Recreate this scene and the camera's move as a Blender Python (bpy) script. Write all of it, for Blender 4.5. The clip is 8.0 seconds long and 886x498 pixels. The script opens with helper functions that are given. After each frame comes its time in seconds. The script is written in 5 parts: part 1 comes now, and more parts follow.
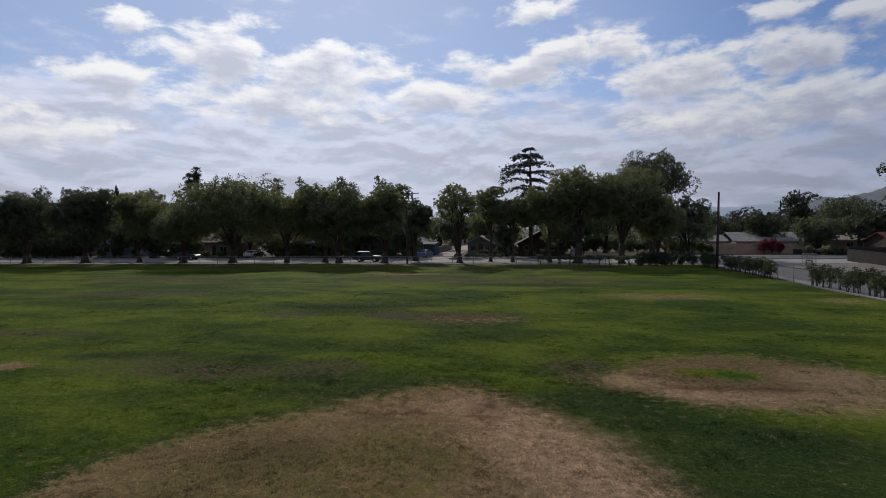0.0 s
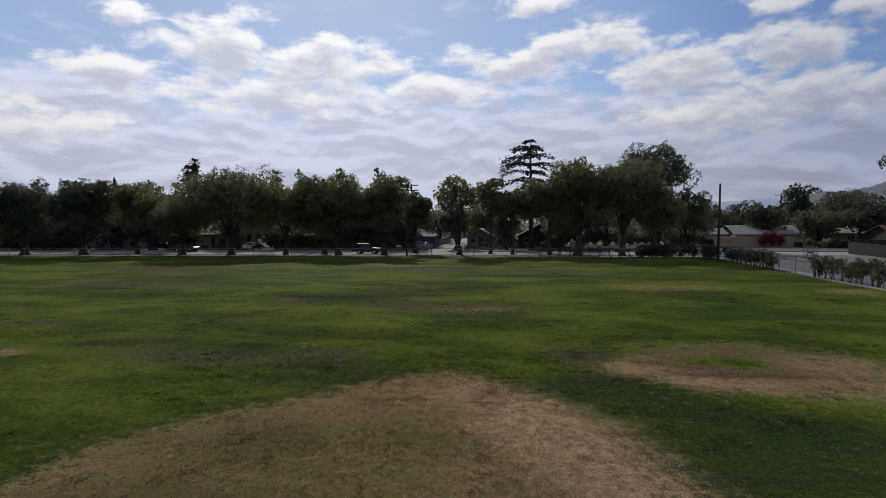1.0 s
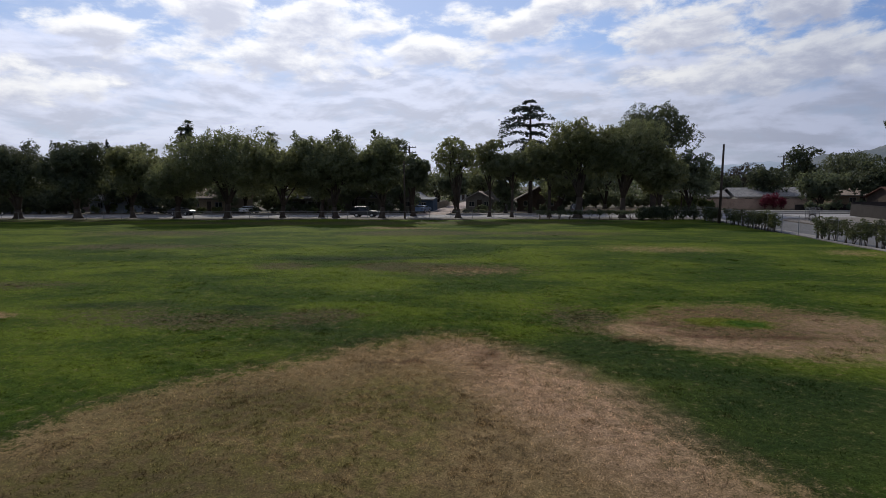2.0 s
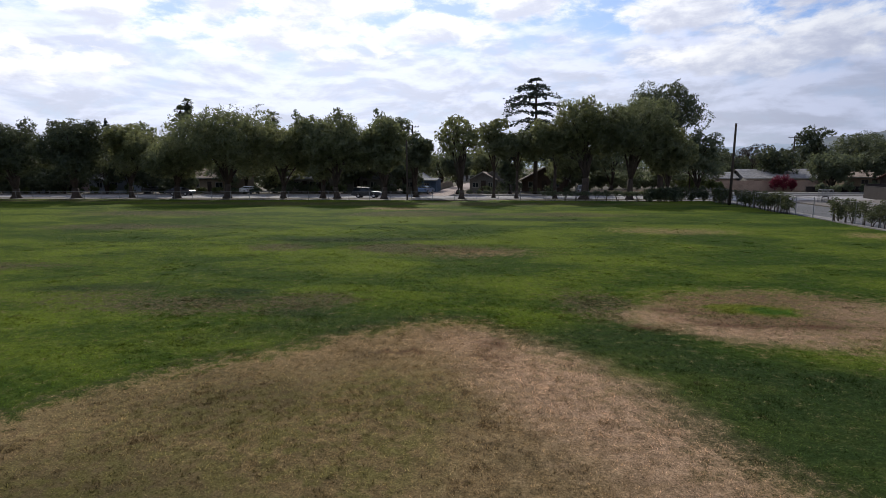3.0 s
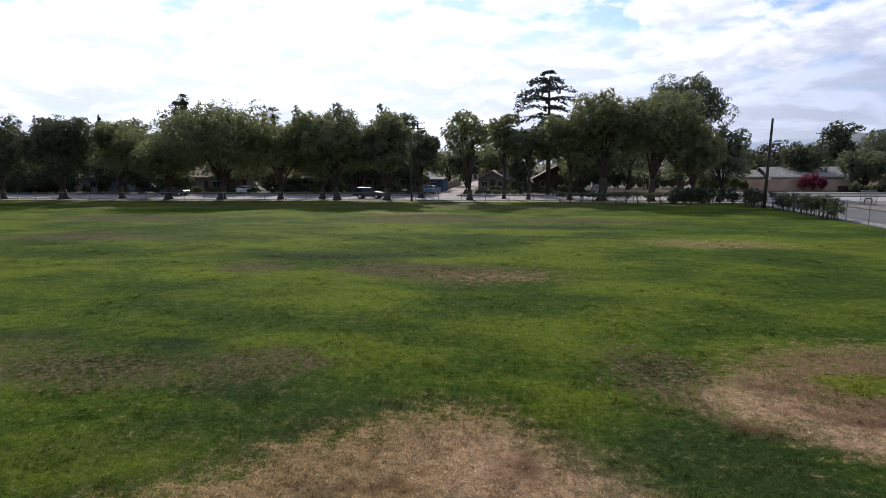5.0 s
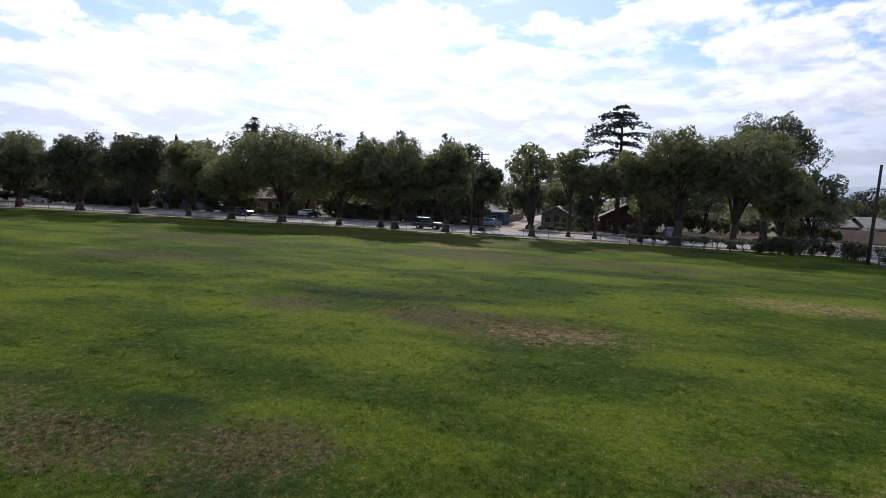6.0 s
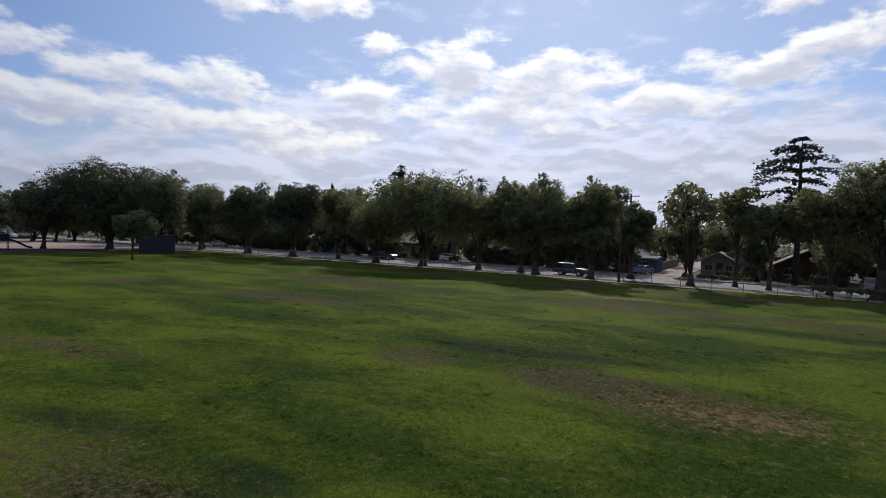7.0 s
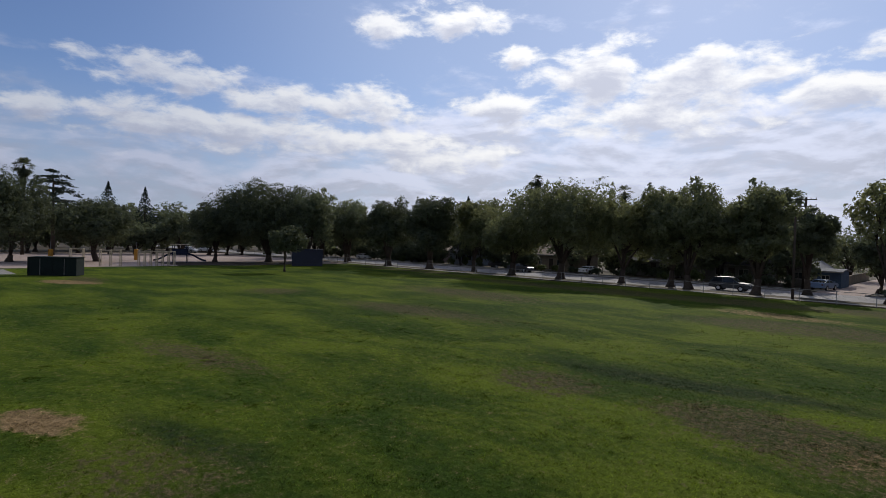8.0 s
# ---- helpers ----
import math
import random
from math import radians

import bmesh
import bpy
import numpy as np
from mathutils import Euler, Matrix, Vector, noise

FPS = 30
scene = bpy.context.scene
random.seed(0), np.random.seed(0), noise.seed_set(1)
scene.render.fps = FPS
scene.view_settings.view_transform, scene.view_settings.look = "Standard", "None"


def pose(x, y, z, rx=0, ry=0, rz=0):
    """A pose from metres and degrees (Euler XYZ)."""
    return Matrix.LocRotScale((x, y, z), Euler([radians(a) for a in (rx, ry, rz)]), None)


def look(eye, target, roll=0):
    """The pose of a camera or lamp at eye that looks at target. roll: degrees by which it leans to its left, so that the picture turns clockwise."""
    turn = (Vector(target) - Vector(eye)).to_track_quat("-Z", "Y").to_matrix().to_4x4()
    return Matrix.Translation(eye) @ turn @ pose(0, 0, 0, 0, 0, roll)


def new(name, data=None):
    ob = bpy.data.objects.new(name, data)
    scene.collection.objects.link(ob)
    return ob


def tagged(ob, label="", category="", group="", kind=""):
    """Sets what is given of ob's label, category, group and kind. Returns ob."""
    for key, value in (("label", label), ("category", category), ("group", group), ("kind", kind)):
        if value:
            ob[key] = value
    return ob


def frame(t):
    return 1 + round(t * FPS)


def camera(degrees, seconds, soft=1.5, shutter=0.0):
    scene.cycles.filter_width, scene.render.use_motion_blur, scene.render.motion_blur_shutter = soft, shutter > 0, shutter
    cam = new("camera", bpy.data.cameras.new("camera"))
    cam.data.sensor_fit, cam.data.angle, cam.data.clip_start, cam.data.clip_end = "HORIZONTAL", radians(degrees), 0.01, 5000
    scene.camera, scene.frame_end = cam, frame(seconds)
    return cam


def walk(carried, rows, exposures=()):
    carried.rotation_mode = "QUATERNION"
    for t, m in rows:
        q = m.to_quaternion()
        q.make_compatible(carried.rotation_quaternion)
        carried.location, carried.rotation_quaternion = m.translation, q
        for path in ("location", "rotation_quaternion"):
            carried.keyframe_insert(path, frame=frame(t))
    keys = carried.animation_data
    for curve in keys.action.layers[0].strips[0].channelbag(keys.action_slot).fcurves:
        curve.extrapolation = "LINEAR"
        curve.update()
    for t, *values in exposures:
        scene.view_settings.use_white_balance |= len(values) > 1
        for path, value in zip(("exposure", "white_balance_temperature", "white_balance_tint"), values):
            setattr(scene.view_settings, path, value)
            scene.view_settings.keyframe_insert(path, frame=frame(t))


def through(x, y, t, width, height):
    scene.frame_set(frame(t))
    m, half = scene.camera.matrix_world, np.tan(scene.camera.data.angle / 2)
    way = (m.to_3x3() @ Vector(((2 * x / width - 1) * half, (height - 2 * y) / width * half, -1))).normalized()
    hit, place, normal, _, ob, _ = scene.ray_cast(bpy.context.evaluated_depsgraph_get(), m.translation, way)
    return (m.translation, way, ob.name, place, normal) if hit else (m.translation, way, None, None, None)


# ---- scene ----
cam = camera(76.8, 8.0, soft=0.75)
PATH = [
    (0, (1.721, -0.386, 5.355), (1.423, 1.59, 5.281), -0.5),
    (0.5, (1.703, -0.256, 5.136), (1.406, 1.72, 5.053), -0.4),
    (1, (1.624, -0.055, 5.022), (1.328, 1.921, 4.927), -0.4),
    (1.5, (1.545, 0.272, 4.916), (1.255, 2.246, 4.771), -0.3),
    (2, (1.518, 0.645, 4.803), (1.228, 2.611, 4.58), -0.5),
    (3.3, (1.351, 2.614, 4.567), (1.047, 4.57, 4.278), -0.3),
    (3.5, (1.346, 3.062, 4.56), (1.04, 5.018, 4.276), -0.6),
    (4, (1.309, 4.323, 4.655), (1.003, 6.278, 4.365), -0.6),
    (4.2, (1.26, 4.878, 4.696), (0.956, 6.833, 4.403), -0.6),
    (5.3, (0.509, 8.502, 5.146), (0.154, 10.446, 4.841), -0.3),
    (5.5, (0.43, 9.119, 5.22), (0.049, 11.058, 4.912), -0.1),
    (6, (0.228, 10.743, 5.263), (-0.311, 12.658, 5.064), 2.3),
    (6.5, (-0.07, 12.193, 5.214), (-0.859, 14.029, 5.141), 2.6),
    (7, (-0.517, 13.457, 5.183), (-1.529, 15.18, 5.124), 2.2),
    (7.5, (-0.968, 14.505, 5.14), (-2.187, 16.09, 5.093), 1.9),
    (8, (-1.441, 15.561, 5.113), (-2.846, 16.984, 5.082), 1.6),
]
walk(cam, [(t, look(eye, target, roll)) for t, eye, target, roll in PATH],
     exposures=[(0.0, -0.52), (1.5, -0.44), (2.2, -0.22), (3.3, 0.13), (4.2, 0.27), (5.5, 0.42), (6.0, 0.30), (6.5, -0.03), (7.0, -0.29), (8.0, -0.37)])

# ---- world, sun ----
SUN_AZ, SUN_EL = -20.0, 31.0      # degrees from +Y towards +X; above the horizon


class Nodes:
    """Short hand for node trees."""

    def __init__(self, tree):
        self.t = tree

    def add(self, kind, **props):
        n = self.t.nodes.new(kind)
        if "operation" in props:
            n.operation = props["operation"]
        if "use_clamp" in props:
            n.use_clamp = props["use_clamp"]
        if "interpolation_type" in props:
            n.interpolation_type = props["interpolation_type"]
        if "data_type" in props:
            n.data_type, n.blend_type, n.clamp_factor = props["data_type"], props["blend_type"], props["clamp_factor"]
        if "vector_type" in props:
            n.vector_type = props["vector_type"]
        if "node_tree" in props:
            n.node_tree = props["node_tree"]
        return n

    def put(self, socket, value):
        if isinstance(value, bpy.types.NodeSocket):
            self.t.links.new(value, socket)
        else:
            socket.default_value = value

    def math(self, op, a, b=0.0, c=0.0, clamp=False):
        n = self.add("ShaderNodeMath", operation=op, use_clamp=clamp)
        for i, v in enumerate((a, b, c)):
            self.put(n.inputs[i], v)
        return n.outputs[0]

    def vec(self, op, a, b=(0, 0, 0), s=1.0):
        n = self.add("ShaderNodeVectorMath", operation=op)
        self.put(n.inputs[0], a)
        self.put(n.inputs[1], b)
        self.put(n.inputs[3], s)
        return n.outputs["Value"] if op in ("LENGTH", "DOT_PRODUCT", "DISTANCE") else n.outputs["Vector"]

    def noise(self, v, scale, detail=4.0, rough=0.55, distort=0.0, out="Fac"):
        n = self.add("ShaderNodeTexNoise")
        self.put(n.inputs["Vector"], v)
        n.inputs["Scale"].default_value, n.inputs["Detail"].default_value = scale, detail
        n.inputs["Roughness"].default_value, n.inputs["Distortion"].default_value = rough, distort
        return n.outputs[out]

    def ramp(self, v, lo, hi, a=0.0, b=1.0, smooth=True):
        n = self.add("ShaderNodeMapRange", interpolation_type="SMOOTHSTEP" if smooth else "LINEAR")
        self.put(n.inputs["Value"], v)
        for k, x in zip(("From Min", "From Max", "To Min", "To Max"), (lo, hi, a, b)):
            self.put(n.inputs[k], x)
        return n.outputs["Result"]

    def mix(self, f, a, b, blend="MIX"):
        n = self.add("ShaderNodeMix", data_type="RGBA", blend_type=blend, clamp_factor=True)
        self.put(n.inputs[0], f)
        for s, v in ((n.inputs[6], a), (n.inputs[7], b)):
            self.put(s, (*v, 1.0) if isinstance(v, tuple) and len(v) == 3 else v)
        return n.outputs[2]

    def place(self, v, x, y, z=0.0, rz=0.0, sx=1.0, sy=1.0, sz=1.0):
        n = self.add("ShaderNodeMapping", vector_type="TEXTURE")
        self.put(n.inputs["Vector"], v)
        n.inputs["Location"].default_value = (x, y, z)
        n.inputs["Rotation"].default_value = (0, 0, radians(rz))
        n.inputs["Scale"].default_value = (sx, sy, sz)
        return n.outputs[0]


world = bpy.data.worlds.new("sky")
scene.world = world
world.use_nodes = True
world.node_tree.nodes.clear()
W = Nodes(world.node_tree)
sky = W.add("ShaderNodeTexSky")
sky.sky_type, sky.sun_disc = "NISHITA", False
sky.sun_elevation, sky.sun_rotation = radians(SUN_EL), radians(SUN_AZ)
sky.air_density, sky.dust_density, sky.ozone_density, sky.altitude = 1.0, 0.3, 2.5, 200
way = W.add("ShaderNodeTexCoord").outputs["Generated"]
sep = W.add("ShaderNodeSeparateXYZ")
W.put(sep.inputs[0], way)
# azimuth and elevation in degrees
azim = W.math("MULTIPLY", W.math("ARCTAN2", sep.outputs[0], sep.outputs[1]), 57.2958)
elev = W.math("MULTIPLY", W.math("ARCSINE", sep.outputs[2]), 57.2958)
polar = W.add("ShaderNodeCombineXYZ")
W.put(polar.inputs[0], azim)
W.put(polar.inputs[1], elev)
polar = polar.outputs[0]
wob = W.noise(W.vec("MULTIPLY", polar, (0.20, 0.36, 1)), 1.0, 9.0, 0.62, out="Color")
polar_w = W.vec("ADD", polar, W.vec("MULTIPLY", W.vec("SUBTRACT", wob, (0.5, 0.5, 0.5)), (3.8, 1.7, 0)))
towards = W.ramp(W.vec("LENGTH", W.place(polar, SUN_AZ - 6, 26.0, 0, 0, 55.0, 28.0)), 1.3, 0.1)
# cumulus banks: azimuth, elevation, half width, half height in degrees
BANKS = [(-29.8, 16.2, 4.8, 2.2), (-20.8, 15.3, 7.6, 1.9), (-8.6, 13.2, 4.6, 1.3), (-39.0, 13.4, 3.8, 1.0), (-25.0, 12.0, 9.8, 1.3), (-44.0, 8.4, 4.0, 1.4),
         (-1.2, 15.4, 5.4, 1.3), (6.2, 16.6, 5.8, 1.5), (22.8, 14.6, 4.6, 1.8), (14.8, 13.6, 6.8, 1.6), (21.7, 9.8, 8.7, 1.5), (1.1, 20.7, 3.1, 0.8),
         (21.8, 18.0, 2.4, 0.7), (28.1, 17.0, 2.1, 0.8), (-37.0, 18.0, 2.4, 0.8), (-71.5, 14.2, 4.6, 1.2), (-54.0, 13.2, 6.0, 1.4), (-66.0, 10.1, 10.3, 1.5),
         (-49.7, 9.5, 5.5, 1.2), (-50.4, 20.5, 2.9, 1.0), (-43.5, 21.2, 3.7, 1.2), (-80.2, 10.6, 3.5, 0.7), (30.0, 11.0, 7.0, 1.6), (-62.5, 12.4, 3.5, 0.9)]


def banks(at_):
    f = 0.0
    for az, el, hw, hh in BANKS:
        f = W.math("MAXIMUM", f, W.math("SUBTRACT", 1.0, W.math("MULTIPLY", W.vec("LENGTH", W.place(at_, az, el, 0, 0, hw, hh)), 0.37)))
    return f


def puff(at_):
    return W.noise(W.vec("MULTIPLY", at_, (0.22, 0.48, 1)), 1.0, 9.0, 0.60, 0.2)


above = (0.25, 0.95, 0.0)
puffs = puff(polar)
cum = W.math("ADD", banks(polar_w), W.math("MULTIPLY", W.math("SUBTRACT", puffs, 0.5), 1.55))
cum_up = W.math("ADD", banks(W.vec("ADD", polar_w, above)), W.math("MULTIPLY", W.math("SUBTRACT", puff(W.vec("ADD", polar, above)), 0.5), 1.55))
cover = W.math("MULTIPLY", W.ramp(cum, 0.42, 0.80), W.ramp(azim, -80.0, -40.0, 0.78, 1.0))
grey = W.ramp(cum_up, 0.45, 1.05)
lit = W.math("MULTIPLY", W.math("SUBTRACT", 1.24, W.math("MULTIPLY", grey, 0.38)), W.ramp(towards, 0, 1, 0.80, 1.16, False))
cloud = W.vec("SCALE", W.mix(grey, (0.985, 0.99, 1.01), (0.84, 0.885, 1.06)), s=W.math("MULTIPLY", lit, 11.5))
# thin streaked layer that thickens towards the horizon
streak = W.noise(W.vec("MULTIPLY", polar, (0.10, 0.30, 1)), 1.0, 8.0, 0.55, 0.25)
streak_up = W.noise(W.vec("MULTIPLY", W.vec("ADD", polar, (0.1, 0.7, 0)), (0.10, 0.30, 1)), 1.0, 8.0, 0.55, 0.25)
layer = W.math("ADD", W.math("MULTIPLY", W.math("SUBTRACT", streak, 0.5), 2.4), W.math("MULTIPLY", W.math("SUBTRACT", puffs, 0.5), 1.6))
round_about = W.math("ABSOLUTE", azim)
layer = W.math("ADD", layer, W.math("ADD", W.ramp(elev, 24.0, 36.0, 0.0, 0.55), W.ramp(round_about, 88.0, 120.0, 0.0, 0.45)))   # unseen broken cloud added overhead and behind, which raises the ambient light
layer = W.math("ADD", layer, W.math("ADD", W.ramp(elev, 17.5, 8.5, -0.28, 0.62), W.ramp(azim, -80.0, -42.0, -0.40, 0.0)))
sheet_cover = W.ramp(layer, -0.25, 0.70, 0.0, 0.92)
sheet_lit = W.math("MULTIPLY", W.ramp(W.math("SUBTRACT", streak, streak_up), -0.09, 0.09, 0.82, 1.10), W.ramp(towards, 0, 1, 0.70, 1.20, False))
sheet_col = W.vec("SCALE", (0.868, 0.916, 1.11), s=W.math("MULTIPLY", sheet_lit, 11.9))
veil = W.ramp(elev, 15.0, 0.0, 0.0, 0.85)
blue = W.mix(W.ramp(towards, 0.0, 1.0, 0.05, 0.55), W.vec("MULTIPLY", sky.outputs[0], (1.15, 1.22, 1.45)), (7.2, 8.6, 11.8))
base = W.mix(veil, blue, W.vec("SCALE", (6.7, 7.5, 9.5), s=W.ramp(towards, 0, 1, 0.85, 1.35, False)))
heaven = W.mix(sheet_cover, base, sheet_col)
heaven = W.mix(cover, heaven, cloud)
away = W.math("ADD", W.math("MULTIPLY", W.ramp(azim, 4.0, 32.0), W.ramp(azim, 120.0, 70.0)), W.math("MULTIPLY", W.ramp(azim, -44.0, -78.0, 0.0, 0.75), W.ramp(round_about, 120.0, 88.0)))   # duller away from the sun
heaven = W.vec("MULTIPLY", heaven, W.mix(away, (1.0, 1.0, 1.0), (0.76, 0.79, 0.86)))
bg = W.add("ShaderNodeBackground")
W.put(bg.inputs["Color"], heaven)
bg.inputs["Strength"].default_value = 0.085
W.t.links.new(bg.outputs[0], W.add("ShaderNodeOutputWorld").inputs[0])

lamp = bpy.data.lights.new("sun", "SUN")
lamp.energy, lamp.angle, lamp.color = 3.3, radians(0.6), (1.0, 0.95, 0.86)
sun = new("sun", lamp)
_a, _e = radians(SUN_AZ), radians(SUN_EL)
sun.matrix_world = look((0, 0, 60), Vector((0, 0, 60)) - Vector((math.sin(_a) * math.cos(_e), math.cos(_a) * math.cos(_e), math.sin(_e))))


# ---- materials ----
def material(name):
    m = bpy.data.materials.new(name)
    m.use_nodes = True
    n = Nodes(m.node_tree)
    b = m.node_tree.nodes["Principled BSDF"]
    return m, n, b


def bump(n, b, height, strength=0.4, distance=0.02):
    k = n.add("ShaderNodeBump")
    k.inputs["Strength"].default_value, k.inputs["Distance"].default_value = strength, distance
    n.put(k.inputs["Height"], height)
    n.put(b.inputs["Normal"], k.outputs[0])


def surface(name, colour, other=None, scale=1.5, fine=18.0, rough=0.85, metal=0.0, relief=0.3, spread=0.25, per_object=0.0):
    """A mottled surface: colour to other in large stains, with fine grain on top."""
    m, n, b = material(name)
    co = n.add("ShaderNodeTexCoord").outputs["Object"]
    other = other or tuple(c * 0.6 for c in colour)
    stain = n.ramp(n.noise(co, scale, 5.0, 0.6), 0.35, 0.7)
    grain = n.noise(co, fine, 4.0, 0.6)
    c = n.mix(stain, colour, other)
    c = n.vec("SCALE", c, s=n.ramp(grain, 0.25, 0.75, 1 - spread, 1 + spread))
    if per_object:
        c = n.vec("SCALE", c, s=n.ramp(n.add("ShaderNodeObjectInfo").outputs["Random"], 0, 1, 1 - per_object, 1 + per_object, False))
    n.put(b.inputs["Base Color"], c)
    n.put(b.inputs["Roughness"], n.ramp(grain, 0.2, 0.8, rough - 0.08, min(rough + 0.08, 1.0)))
    b.inputs["Metallic"].default_value = metal
    if rough > 0.8:
        b.inputs["Specular IOR Level"].default_value = 0.15
    bump(n, b, grain, relief, 0.01)
    return m


def foliage(name, dark, light, back, through=0.35):
    """Leaves: shade varies leaf by leaf and clump by clump; light comes through them."""
    m, n, b = material(name)
    geo = n.add("ShaderNodeNewGeometry")
    co = n.add("ShaderNodeTexCoord").outputs["Object"]
    f = n.math("ADD", n.math("MULTIPLY", geo.outputs["Random Per Island"], 0.38), n.ramp(n.noise(co, 0.8, 3.0, 0.6), 0.40, 0.62, 0.0, 0.62))
    c = n.mix(f, dark, light)
    n.put(b.inputs["Base Color"], c)
    b.inputs["Roughness"].default_value = 0.62
    b.inputs["Specular IOR Level"].default_value = 0.12
    tr = n.add("ShaderNodeBsdfTranslucent")
    n.put(tr.inputs["Color"], n.mix(f, tuple(v * 0.6 for v in back), back))
    mx = n.add("ShaderNodeMixShader")
    mx.inputs[0].default_value = through
    n.t.links.new(b.outputs[0], mx.inputs[1])
    n.t.links.new(tr.outputs[0], mx.inputs[2])
    n.t.links.new(mx.outputs[0], n.t.nodes["Material Output"].inputs["Surface"])
    return m


# turf: green grass, dull thin grass, straw and bare earth, each where the field wears it
turf = bpy.data.node_groups.new("turf", "ShaderNodeTree")
turf.interface.new_socket("Color", in_out="OUTPUT", socket_type="NodeSocketColor")
turf.interface.new_socket("Bare", in_out="OUTPUT", socket_type="NodeSocketFloat")
T = Nodes(turf)
at = T.add("ShaderNodeTexCoord").outputs["Object"]
warp1 = T.noise(at, 0.35, 4.0, 0.6, out="Color")
warp2 = T.noise(at, 2.2, 5.0, 0.65, out="Color")
half = (0.5, 0.5, 0.5)
pos = T.vec("ADD", at, T.vec("MULTIPLY", T.vec("SUBTRACT", warp1, half), (2.0, 1.6, 0)))
pos = T.vec("ADD", pos, T.vec("MULTIPLY", T.vec("SUBTRACT", warp2, half), (1.3, 1.0, 0)))


def blot(x, y, rx, ry, rz=0.0, soft=0.5):
    return T.ramp(T.vec("LENGTH", T.place(pos, x, y, 0, rz, rx, ry, 1e6)), 1 + soft, 1 - soft)


def total(items, cap=True):
    s = 0.0
    for v in items:
        s = T.math("ADD", s, v, clamp=cap)
    return s


broad = T.noise(T.vec("MULTIPLY", at, (0.6, 1.5, 1)), 0.085, 4.0, 0.6)
mid = T.noise(T.vec("MULTIPLY", at, (0.7, 1.3, 1)), 0.33, 5.0, 0.65)
small = T.noise(at, 2.6, 5.0, 0.65)
fine = T.noise(at, 30.0, 4.0, 0.8)
tufty = T.noise(at, 7.0, 5.0, 0.75)
speck = T.ramp(T.noise(T.vec("MULTIPLY", at, (1.0, 0.7, 1)), 9.0, 4.0, 0.7, 0.3), 0.565, 0.66)
zone = T.noise(T.vec("MULTIPLY", at, (0.75, 1.2, 1)), 0.16, 3.0, 0.55, 0.6)
lush = T.math("ADD", T.math("MULTIPLY", T.math("ADD", T.math("MULTIPLY", broad, 0.4), T.math("MULTIPLY", zone, 0.6)), 0.66), T.math("ADD", T.math("MULTIPLY", mid, 0.24), T.math("MULTIPLY", small, 0.20)))
green = T.mix(T.ramp(lush, 0.47, 0.635), (0.029, 0.053, 0.007), (0.091, 0.119, 0.012))
# thin, dull turf
dull = total([T.math("MULTIPLY", blot(-10.2, 18.9, 2.0, 1.3, 4, .6), .8), T.math("MULTIPLY", blot(-7.6, 19.2, 2.4, 1.3, 8, .6), .6), T.math("MULTIPLY", blot(-13.6, 19.6, 2.8, 1.5, 5, .6), .75), blot(-6.0, 20.4, 1.4, 1.2, 0, .6), blot(-13.0, 32.9, 2.0, 1.7, 8, .5), blot(-2.8, 32.8, 4.8, 2.2, 3, .6),
              blot(-6.2, 33.6, 3.0, 1.5, 0, .6), blot(-10.5, 57.5, 6.8, 3.4, 5, .5), blot(-31, 42.5, 7.5, 2.0, 4, .7), blot(-48.8, 41.5, 2.6, 2.6, 0, .6), blot(-68.5, 30.8, 4.0, 1.6, 0, .6), blot(-25.5, 25.0, 4.5, 1.1, 8, .7),
              blot(-38, 56, 9, 3.6, 0, .7), blot(4.0, 58, 8, 2.6, 0, .7), blot(3.5, 21.0, 1.3, 2.4, 12, .6), blot(-20, 73, 40, 3.4, 2, .5), blot(-70, 77.5, 16, 2.2, 0, .6)])
clump = T.math("MULTIPLY", T.ramp(T.noise(at, 1.3, 7.0, 0.7, 0.5), 0.57, 0.68), T.ramp(mid, 0.4, 0.6, 0.25, 1.0))
green = T.mix(T.math("MULTIPLY", clump, 0.50), green, (0.020, 0.040, 0.007))
deep = total([blot(3.5, 16.8, 1.8, 1.9, 30, .6), blot(5.8, 13.2, 2.2, 3.4, 10, .6), blot(9.0, 13.0, 2.6, 2.6, 0, .7), T.math("MULTIPLY", blot(-9.0, 37.2, 6.0, 1.2, 8, .6), .8), T.math("MULTIPLY", blot(-5.2, 16.9, 3.6, .9, 32, .7), .8)])
green = T.mix(T.math("MULTIPLY", deep, 0.62), green, (0.023, 0.036, 0.014))
murk = total([blot(-8.3, 20.1, 2.2, 0.9, 4, .7), blot(-9.6, 21.4, 1.6, 0.5, 6, .7), blot(-5.9, 18.8, 1.3, .9, 0, .7), blot(-9.2, 36.8, 5.4, 0.9, 10, .6), blot(-6.2, 32.9, 1.8, 1.0, 0, .7), blot(-15.4, 21.0, 2.6, .7, 12, .7),
              blot(-30, 44, 8, 1.4, 6, .7), blot(2, 52, 8, 1.6, 0, .7)])
green = T.mix(T.math("MULTIPLY", murk, T.ramp(tufty, 0.36, 0.60, 0.35, 0.95)), green, (0.018, 0.031, 0.012))


def feather(mask, much=1.0):
    """Lets a patch fray into its surroundings in tufts."""
    k = T.math("ADD", T.math("MULTIPLY", T.math("SUBTRACT", small, 0.5), 1.3 * much), T.math("MULTIPLY", T.math("SUBTRACT", fine, 0.5), 1.3 * much))
    return T.ramp(T.math("ADD", mask, T.math("ADD", k, T.math("MULTIPLY", T.math("SUBTRACT", tufty, 0.5), 1.1 * much))), 0.22, 0.78)


